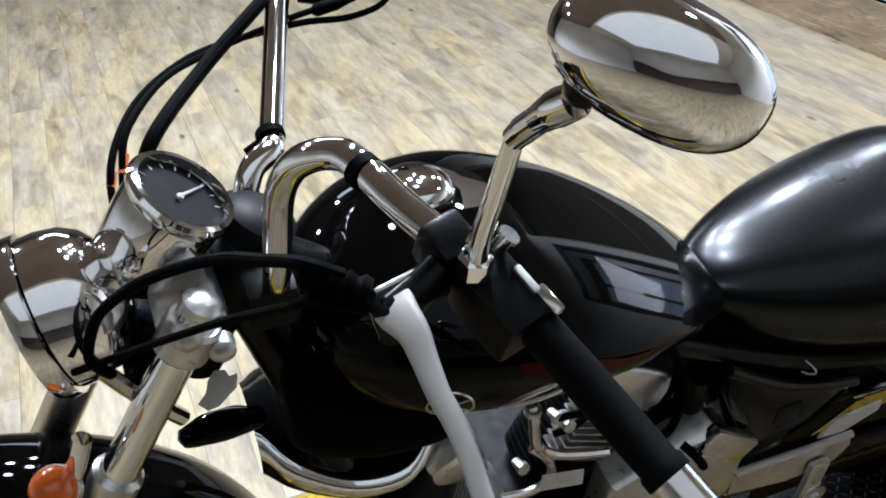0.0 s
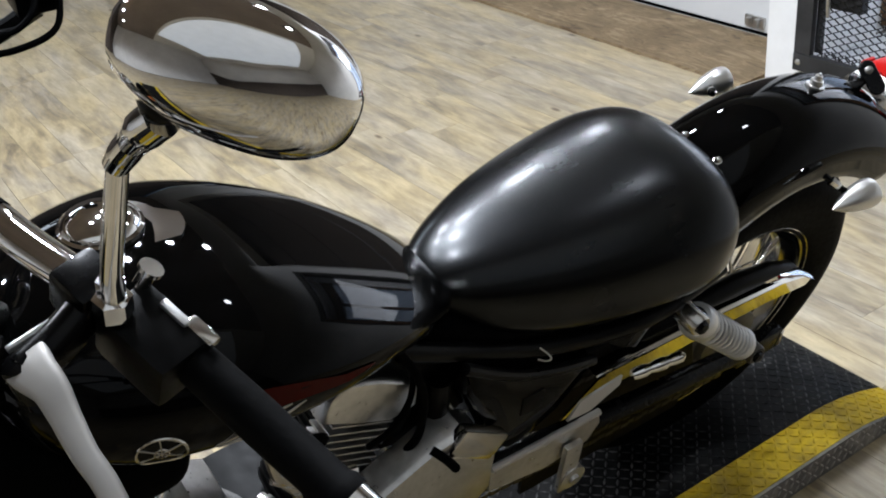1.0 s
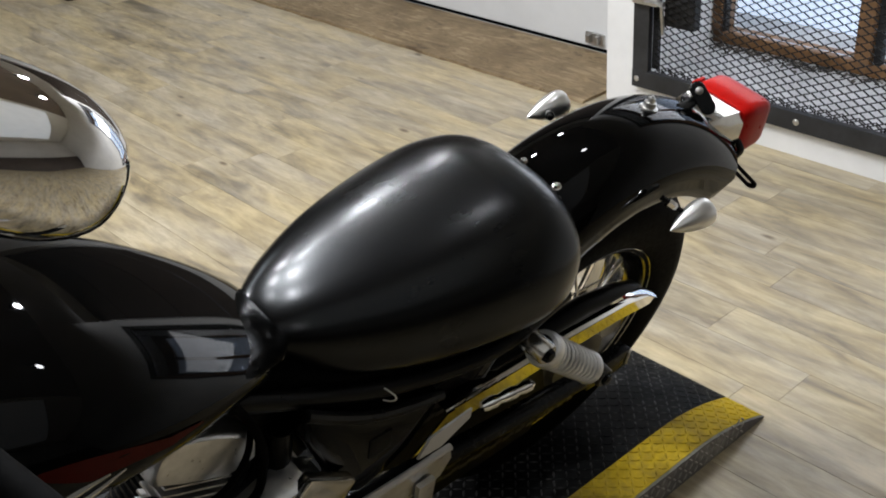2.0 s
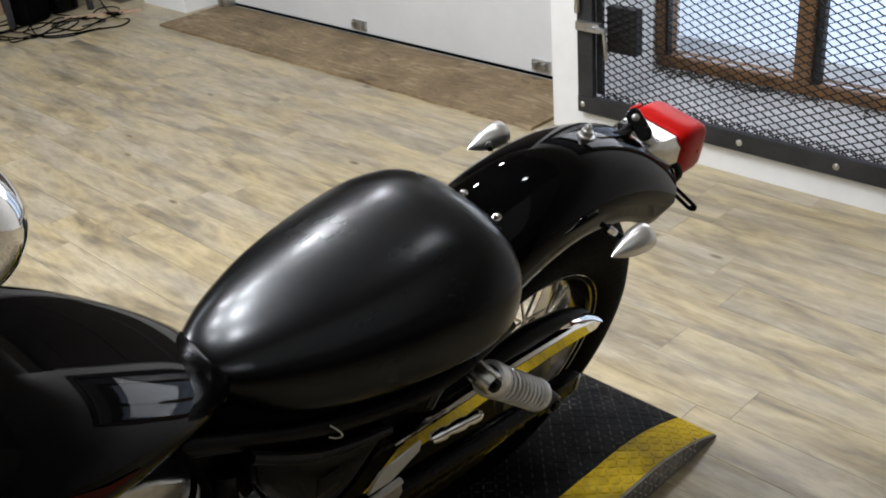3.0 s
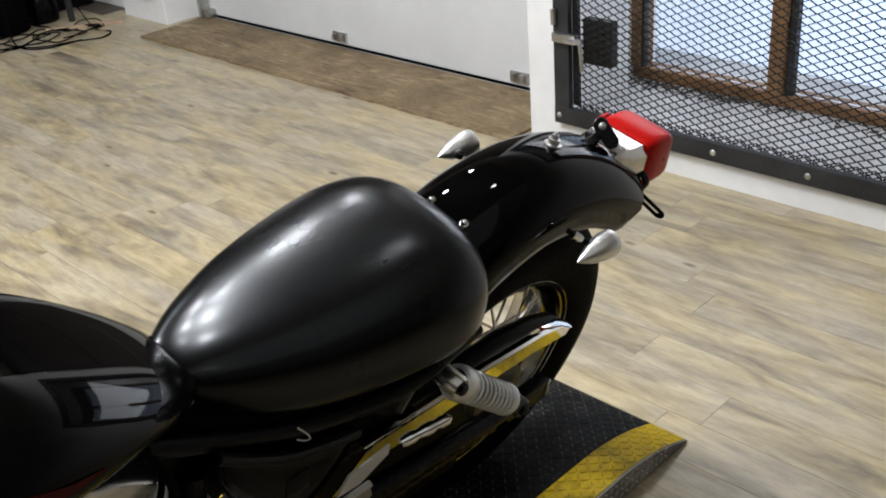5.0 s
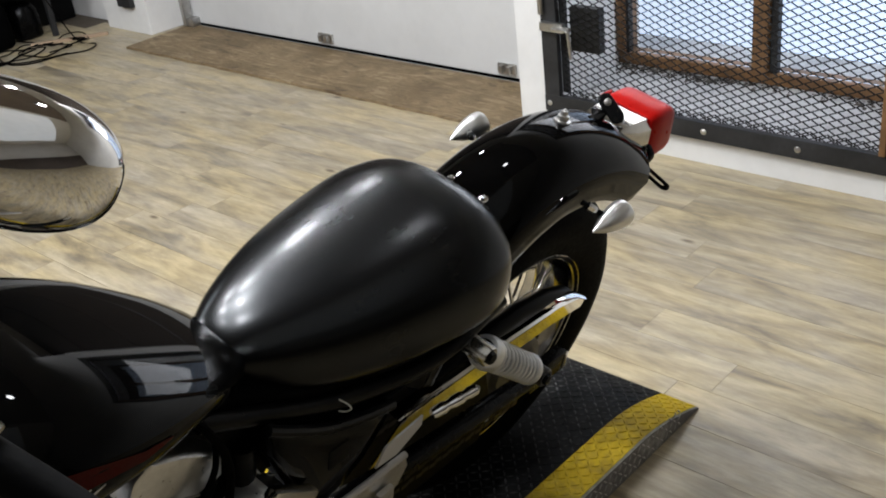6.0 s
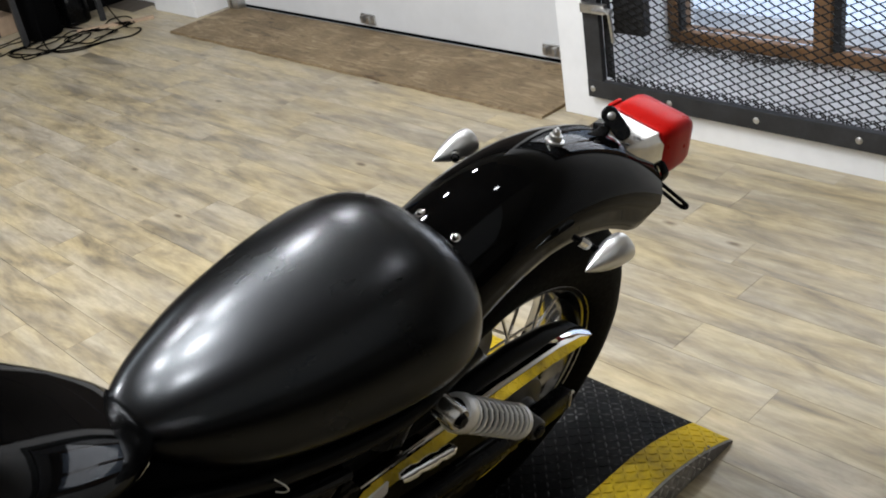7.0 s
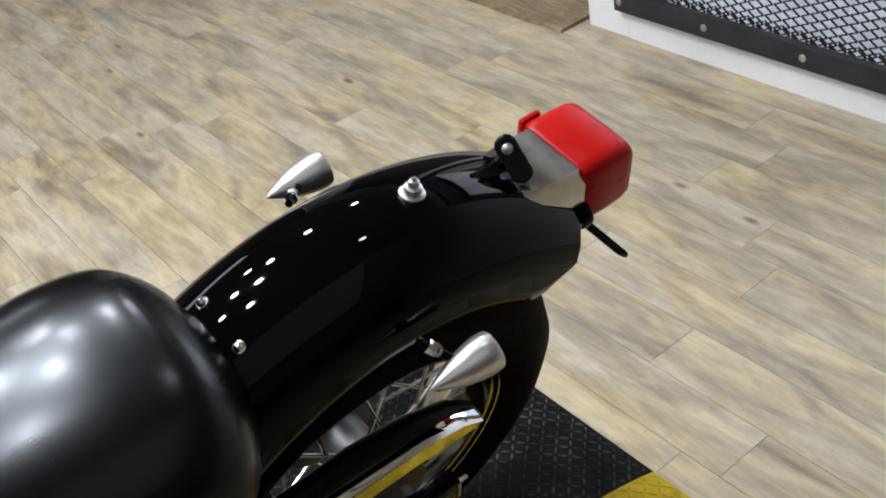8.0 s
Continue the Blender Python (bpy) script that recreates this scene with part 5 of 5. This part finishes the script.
part("needle", put_lathe(tube([SC + SA * 0.004 - sx_ * 0.006, SC + SA * 0.004 + sx_ * 0.034], [0.0016, 0.0007], 6, 1), SC + SA * 0.001, SA, [(0, 0.0035), (0.003, 0.003)], 14), ALU_DULL, sp_, "pale needle")
part("knob", lathe(SC - SA * 0.03 + Vector((-0.03, -0.045, 0.0)), (-0.5, -0.8, 0.2), [(0, 0.005), (0.012, 0.006), (0.014, 0.003)], 10), CHROME, sp_, "reset knob")

# handlebar
LBAR = [(-1.154, -0.07, 0.93), (-1.152, -0.085, 0.980), (-1.146, -0.095, 1.058), (-1.132, -0.112, 1.101), (-1.108, -0.138, 1.122), (-1.096, -0.168, 1.124), (-1.086, -0.198, 1.121), (-1.061, -0.256, 1.112), (-1.027, -0.326, 1.089), (-0.992, -0.424, 1.058)]
RBAR = [(-1.157, 0.045, 0.915), (-1.150, 0.052, 0.938), (-1.138, 0.066, 0.956), (-1.115, 0.083, 0.960), (-1.109, 0.105, 0.960), (-1.078, 0.203, 0.981), (-1.053, 0.281, 0.998), (-1.012, 0.40, 1.020)]
bar = part("handlebar", put_tube(put_tube(bmesh.new(), LBAR, 0.0122, 16, 6), RBAR, 0.0127, 16, 6), CHROME, bike, "chrome pull-back handlebar", angle=60)
for y0, y1, z0, z1 in ((-0.088, -0.048, 0.900, 0.945), (0.025, 0.065, 0.895, 0.940)):
    part("handlebar_clamp", box((-1.182, y0, z0), (-1.136, y1, z1), 0.008), PLASTIC, bike, "black handlebar clamp")


GA, GB = Vector((-1.027, -0.326, 1.089)), Vector((-0.992, -0.424, 1.058))
gd = (GB - GA).normalized()
part("grip", lathe(GA - gd * 0.030, gd, [(0, 0.0135), (0.002, 0.0160), (0.008, 0.0160), (0.010, 0.0140), (0.060, 0.0146), (0.126, 0.0140), (0.129, 0.0158), (0.137, 0.0158), (0.138, 0.012)], 24), GRIP, bar, "black rubber grip")
part("bar_end", lathe(GA + gd * 0.106, gd, [(0, 0.0145), (0.03, 0.0145), (0.034, 0.011), (0.035, 0.002)], 22), CHROME_WORN, bar, "chrome bar end")
rgd = (Vector(RBAR[-1]) - Vector(RBAR[-2])).normalized()
part("grip", lathe(Vector(RBAR[-2]) + rgd * 0.02, rgd, [(0, 0.017), (0.002, 0.021), (0.008, 0.021), (0.010, 0.0175), (0.105, 0.0175), (0.118, 0.0195), (0.119, 0.004)], 24), GRIP, bar, "black rubber grip")

# left switch box
SWP = Matrix.Translation((-1.048, -0.291, 1.100)) @ Vector((0.31, -0.92, -0.26)).to_track_quat("X", "Z").to_matrix().to_4x4()
swb = part("switch_box", put_box(put_box(bmesh.new(), (-0.030, -0.020, -0.024), (0.028, 0.020, 0.018), 0.007, SWP), (-0.026, -0.011, -0.028), (0.024, 0.027, 0.004), 0.006, SWP), PLASTIC, bar, "black plastic switch box")
pc = put_lathe(put_box(bmesh.new(), (-0.020, -0.016, -0.017), (0.012, 0.016, 0.017), 0.005, Matrix.Translation((-1.068, -0.251, 1.116)) @ SWP.to_3x3().to_4x4()), (-1.118, -0.274, 1.094), (-0.2, 0.2, 1), [(-0.013, 0.011), (0.013, 0.011), (0.015, 0.006)], 14)
put_tube(pc, [(-1.068, -0.254, 1.114), (-1.094, -0.265, 1.104), (-1.118, -0.274, 1.098)], 0.013, 12, 4)
perch = part("lever_perch", pc, SATIN, bar, "black clutch lever perch")
part("switch_tab", put_box(bmesh.new(), (-0.010, 0.011, 0.014), (0.012, 0.017, 0.021), 0.002, SWP), ALU_DULL, bar, "grey switch tab")
part("switch_knob", lathe(SWP @ Vector((-0.028, 0.014, 0.016)), SWP.to_3x3() @ Vector((0.1, 0.5, 1)), [(0, 0.0055), (0.011, 0.0055), (0.012, 0.008), (0.015, 0.008)], 12), CHROME_WORN, bar, "small silver knob")
part("switch_lever", put_box(bmesh.new(), (0.008, 0.013, 0.012), (0.031, 0.023, 0.019), 0.003, SWP), CHROME_WORN, bar, "worn silver switch lever")
part("strap", put_lathe(bmesh.new(), (-1.100, -0.160, 1.124), (0.32, -0.93, -0.05), [(0, 0.0124), (0, 0.0140), (0.009, 0.0140), (0.009, 0.0124)], 18), RUBBER, bar, "black cable strap")
part("strap", put_tube(put_lathe(bmesh.new(), (-1.1115, 0.098, 0.960), (0.08, 0.97, 0.15), [(0, 0.0128), (0, 0.0145), (0.008, 0.0145), (0.008, 0.0128)], 18), [(-1.120, 0.102, 0.957), (-1.138, 0.098, 0.950)], 0.004, 6, 1), RUBBER, bar, "black cable strap")

# clutch lever: a flat tapered blade with a dog-leg
blade = [(-1.116, -0.272, 1.106, 0.0150), (-1.115, -0.282, 1.106, 0.0138), (-1.111, -0.298, 1.104, 0.0105), (-1.110, -0.316, 1.097, 0.0086), (-1.109, -0.337, 1.089, 0.0076), (-1.106, -0.356, 1.083, 0.0072), (-1.105, -0.380, 1.075, 0.0068), (-1.106, -0.405, 1.067, 0.0066), (-1.104, -0.433, 1.060, 0.0066), (-1.102, -0.440, 1.058, 0.0045)]
part("clutch_lever", put_blade(bmesh.new(), [b[:3] for b in blade], [b[3] for b in blade], 0.0048, (-0.35, -0.35, 0.87)), LEVER, bar, "bare aluminium clutch lever", angle=60)

# mirror
mir = new("mirror")
mir.parent = bike
tagged(mir, "oval chrome mirror on a short stem, back towards the front")
part("stem", put_lathe(put_tube(bmesh.new(), [(-1.063, -0.281, 1.128), (-1.062, -0.283, 1.155), (-1.056, -0.288, 1.196), (-1.049, -0.292, 1.238)], [0.0078, 0.0068, 0.0064, 0.0060], 14, 5), (-1.064, -0.280, 1.124), (0.05, -0.02, 1), [(0, 0.0115), (0.013, 0.0115), (0.015, 0.008), (0.027, 0.008)], 6), CHROME, mir, "chrome stem with nut")
part("arm", put_tube(put_tube(bmesh.new(), [(-1.050, -0.292, 1.236), (-1.047, -0.298, 1.246), (-1.043, -0.308, 1.260)], [0.0075, 0.0085, 0.0082], 12, 4), [(-1.044, -0.306, 1.257), (-1.040, -0.316, 1.270), (-1.035, -0.327, 1.282)], [0.0082, 0.0105, 0.010], 12, 4), CHROME, mir, "chrome knuckle")
MC = Vector((-1.009, -0.355, 1.3125))
m_long = Vector((0.092, -0.070, -0.044)).normalized()
m_up = Vector((0.10, 0.10, 0.145))
m_up = (m_up - m_long * m_up.dot(m_long)).normalized()
m_out = m_long.cross(m_up)
m_out = m_out if m_out.dot(Vector((-0.4, -0.8, 0.5))) > 0 else -m_out
m_up, m_out = m_up * math.cos(radians(27)) + m_out * math.sin(radians(27)), m_out * math.cos(radians(27)) - m_up * math.sin(radians(27))
rings = []
for d, s in ((0.031, 0.03), (0.0298, 0.25), (0.0262, 0.50), (0.0205, 0.71), (0.013, 0.87), (0.004, 0.97), (-0.006, 1.0), (-0.014, 0.985), (-0.020, 0.945)):
    ring = []
    for k in range(48):
        a = 2 * math.pi * k / 48
        c, sn = math.cos(a), math.sin(a)
        lx = 0.0575 * s * math.copysign(abs(c) ** 0.86, c)
        ly = (0.0335 + 0.001 * c) * s * math.copysign(abs(sn) ** 0.86, sn)
        ring.append(MC + m_long * lx + m_up * (ly + 0.15 * max(0.0, d)) + m_out * d)
    rings.append(ring)
part("shell", put_loft(bmesh.new(), rings), CHROME, mir, "chrome oval mirror shell", angle=70)
part("glass", put_loft(bmesh.new(), [[MC + m_long * (0.052 * f * math.cos(2 * math.pi * k / 40)) + m_up * (0.029 * f * math.sin(2 * math.pi * k / 40)) - m_out * d for k in range(40)] for f, d in ((0.94, 0.0195), (0.94, 0.0215), (0.1, 0.0218))]), CHROME, mir, "mirror glass")
part("ball_joint", lathe(MC - m_long * 0.026 - m_up * 0.024 - m_out * 0.004, -m_up, [(-0.008, 0.011), (0.004, 0.011), (0.009, 0.008), (0.012, 0.003)], 16), SATIN, mir, "black ball joint")

# cables
part("clutch_cable", tube([(-1.140, -0.250, 1.118), (-1.164, -0.235, 1.124), (-1.183, -0.200, 1.100), (-1.202, -0.170, 1.080), (-1.227, -0.140, 1.053), (-1.261, -0.115, 1.023), (-1.289, -0.100, 0.993), (-1.305, -0.095, 0.968), (-1.315, -0.090, 0.925), (-1.30, -0.06, 0.86)], 0.0048, 10, 6), RUBBER, bike, "black clutch cable")
part("cable_boot", put_lathe(bmesh.new(), (-1.128, -0.262, 1.106), (-0.80, 0.55, 0.20), [(0, 0.012), (0.006, 0.0135), (0.010, 0.0105), (0.016, 0.0135), (0.020, 0.0105), (0.026, 0.0125), (0.030, 0.0095), (0.036, 0.011), (0.046, 0.007)], 16), RUBBER, bike, "ribbed rubber cable boot")
part("switch_wire", tube([(-1.110, -0.275, 1.100), (-1.166, -0.255, 1.107), (-1.179, -0.235, 1.087), (-1.211, -0.190, 1.040), (-1.251, -0.150, 0.993), (-1.296, -0.115, 0.949), (-1.330, -0.090, 0.917)], 0.0034, 8, 6), RUBBER, bike, "black switch wire")
part("switch_rod", tube([(-1.122, -0.258, 1.104), (-1.085, -0.257, 1.115)], 0.0028, 8, 1), ALU_DULL, bike, "thin grey rod")
part("brake_hose", tube([(-1.02, 0.345, 1.00), (-1.07, 0.276, 1.003), (-1.152, 0.196, 0.988), (-1.219, 0.105, 0.985), (-1.236, 0.088, 0.945), (-1.240, 0.075, 0.87), (-1.28, 0.07, 0.78)], 0.0074, 10, 6), RUBBER, bike, "black brake hose")
part("throttle_cable", tube([(-1.27, 0.075, 0.90), (-1.266, 0.082, 0.96), (-1.251, 0.121, 0.978), (-1.218, 0.174, 0.985), (-1.164, 0.220, 0.986), (-1.104, 0.262, 0.970), (-1.03, 0.278, 0.965), (-0.972, 0.284, 0.957), (-0.925, 0.298, 0.962), (-0.905, 0.33, 0.99)], 0.0037, 8, 6), RUBBER, bike, "black throttle cable")
part("throttle_cable", tube([(-1.258, 0.085, 0.93), (-1.253, 0.090, 0.965), (-1.239, 0.126, 0.985), (-1.193, 0.188, 0.989), (-1.133, 0.236, 0.979), (-1.051, 0.277, 0.972), (-1.003, 0.290, 0.972), (-0.965, 0.295, 0.973), (-0.94, 0.31, 0.985), (-0.93, 0.345, 1.0)], 0.0037, 8, 6), RUBBER, bike, "black throttle cable")
part("cable_adjuster", lathe((-1.015, 0.287, 0.971), (0.45, 0.1, 0.0), [(0, 0.004), (0.005, 0.0075), (0.03, 0.0075), (0.04, 0.0055), (0.05, 0.004)], 12), RUBBER, bike, "black cable adjuster")
for a, b in (((-1.2665, 0.081, 0.958), (-1.262, 0.093, 0.965)), ((-1.2535, 0.089, 0.964), (-1.247, 0.104, 0.974))):
    part("cable_sleeve", tube([a, b], 0.0043, 12, 1), ORANGE, bike, "orange cable sleeve")
thr = put_box(bmesh.new(), (-0.955, 0.325, 0.965), (-0.905, 0.365, 1.01), 0.006)
put_tube(thr, [(-0.93, 0.345, 0.965), (-0.97, 0.35, 0.945), (-1.01, 0.37, 0.94)], [0.012, 0.010, 0.006], 10, 4)
part("throttle_box", thr, PLASTIC, bar, "black throttle and brake perch")
part("registration_tab", extrude_outline([(-0.012, -0.013), (-0.004, -0.016), (0.003, -0.011), (0.007, -0.004), (0.012, 0.004), (0.010, 0.013), (0.005, 0.010), (0.001, 0.014), (-0.006, 0.012), (-0.009, 0.004), (-0.008, -0.004)], 0.003, Matrix.Translation((-1.219, -0.078, 0.830)) @ Vector((-0.3, -0.45, 0.8)).to_track_quat("Z", "Y").to_matrix().to_4x4() @ Matrix.Scale(1.3, 4)), LEVER, bike, "pale bracket tab on the fork")
part("front_horn", put_loft(bmesh.new(), [[Vector((-1.222 + 0.044 * f * math.cos(2 * math.pi * k / 28), -0.062 - d, 0.752 + 0.009 * f * math.sin(2 * math.pi * k / 28))) for k in range(28)] for f, d in ((0.5, -0.02), (0.95, -0.01), (1.0, 0.0), (0.9, 0.01), (0.4, 0.014))]), GLOSS, bike, "black lower fork shroud")

# ---- clutter by the far corner ----
stand = thing("equipment_stand", pose(2.80, 5.86, 0), "black metal stand with dark bundled gear on it", "equipment stand")
for x, y in ((-0.22, -0.18), (0.22, -0.18), (-0.22, 0.2), (0.22, 0.2)):
    part("post", box((x - 0.014, y - 0.014, 0), (x + 0.014, y + 0.014, 0.9), 0.003), IRON, stand, "", False)
for z in (0.30, 0.75):
    part("shelf", box((-0.26, -0.22, z), (0.26, 0.24, z + 0.03), 0.004), IRON, stand, "black shelf", False)
for (x, y, z), (a, b, c), m_ in (((-0.08, -0.08, 0.0), (0.10, 0.09, 0.24), RUBBER), ((0.13, -0.02, 0.0), (0.08, 0.1, 0.19), SATIN), ((-0.02, 0.02, 0.33), (0.18, 0.14, 0.22), RUBBER), ((0.0, -0.13, 0.345), (0.07, 0.05, 0.12), BLUE)):
    part("padded_bag", put_loft(bmesh.new(), [[Vector((x + a * s * math.copysign(abs(math.cos(t)) ** 0.6, math.cos(t)), y + b * s * math.copysign(abs(math.sin(t)) ** 0.6, math.sin(t)), z + c * h)) for t in (2 * math.pi * k / 20 for k in range(20))] for h, s in ((0.0, 0.8), (0.06, 0.96), (0.4, 1.0), (0.8, 0.93), (0.95, 0.75), (1.0, 0.5))]), m_, stand, "dark padded gear bag")

chest = thing("storage_chest", pose(3.0, 6.22, 0), "low black storage chest against the wall", "chest")
part("body", box((-0.30, -0.27, 0.0), (0.30, 0.27, 0.46), 0.008), ENGINE, chest, "", False)
part("lid", box((-0.31, -0.28, 0.464), (0.31, 0.28, 0.50), 0.006), PLASTIC, chest, "black lid", False)

rng = random.Random(11)
def loose_cord(x, y, r, turns, wob):
    pts = []
    a0 = rng.uniform(0, 6)
    for k in range(int(10 * turns)):
        a = a0 + 2 * math.pi * k / 10
        rr = r * (1 + wob * rng.uniform(-1, 1))
        pts.append((x + rr * 1.2 * math.cos(a) * rng.uniform(0.8, 1.1), y + rr * math.sin(a), 0.006 + rng.uniform(0, 0.012)))
    return pts
for i, (x, y, r, t, w) in enumerate(((2.62, 5.55, 0.14, 1.6, 0.35), (2.75, 5.45, 0.17, 1.1, 0.3), (2.90, 5.45, 0.13, 1.3, 0.4), (2.55, 5.72, 0.12, 2.0, 0.5), (2.68, 5.62, 0.16, 1.4, 0.5), (3.0, 5.5, 0.10, 0.9, 0.3))):
    cord = part("power_cord", tube(loose_cord(x, y, r, t, w), 0.0036, 6, 5), RUBBER, None)
    tagged(cord, "loose black power cord tangled on the floor", "power cord", "cords by the stand")
cord = part("power_cord", tube([(2.66, 5.62, 0.3), (2.62, 5.55, 0.05), (2.60, 5.40, 0.006), (2.68, 5.28, 0.006), (2.82, 5.26, 0.006), (2.93, 5.20, 0.006), (3.02, 5.27, 0.006), (3.0, 5.40, 0.008), (2.97, 5.50, 0.14), (2.95, 5.62, 0.32)], 0.0038, 6, 6), RUBBER, None)
tagged(cord, "black power cord looping from the stand to the floor", "power cord", "cords by the stand")
tagged(part("board", box((2.36, 6.05, 0.0), (2.70, 6.55, 0.10), 0.006), BOARD, None, "", False), "low tan board platform by the wall", "board")
tagged(part("batten", box((-0.20, -0.015, 0), (0.20, 0.015, 0.015), 0.002, pose(3.0, 5.50, 0, 0, 0, -35)), BOARD, None, "", False), "short tan wooden batten on the floor", "batten")
tagged(part("wall_box", box((3.225, 5.2, 0.14), (3.258, 5.32, 0.30), 0.003), IRON, None, "", False), "dark flush box on the white pier", "wall box")

# ---- floor planks ----
PW, PL, GAP = 0.1215, 0.915, 0.0010
def plank_mesh(length, seed):
    bm = box((GAP / 2, GAP / 2, -0.005), (PW - GAP / 2, length - GAP / 2, 0.0))
    return finish("plank", bm, PLANK, False)
SHARED = {}
def lay(x, y, length):
    key = round(length, 3)
    if key not in SHARED:
        SHARED[key] = plank_mesh(key, 0)
    ob = new("plank", SHARED[key])
    ob.location = (x, y, 0)
    ob.parent = floor
    return ob
X_REF = 2.206
rng = random.Random(3)
far = bmesh.new()
for c in range(-48, 11):
    x = X_REF + c * PW
    if x > 3.46 or x < -3.6:
        continue
    start = {-1: 1.19, 2: 1.445, 1: 1.19 - 0.32}.get(c, rng.uniform(0, PL))
    y = start - PL * math.ceil((start + 3.0) / PL)
    while y < 6.6:
        a, b = max(y, -3.0), min(y + PL, 6.6)
        near = -0.95 < x < 3.46 and 0.1 < y + PL and y < 5.9
        if x > 3.12 and not (2.4 < (a + b) / 2 < 5.3):
            y += PL
            continue
        if near:
            lay(x, a, b - a)
        else:
            put_box(far, (x + GAP / 2, a + GAP / 2, -0.005), (x + PW - GAP / 2, b - GAP / 2, 0.0))
        y += PL
rest = part("planks", far, PLANK, floor, "", False)
tagged(rest, kind="stuff")
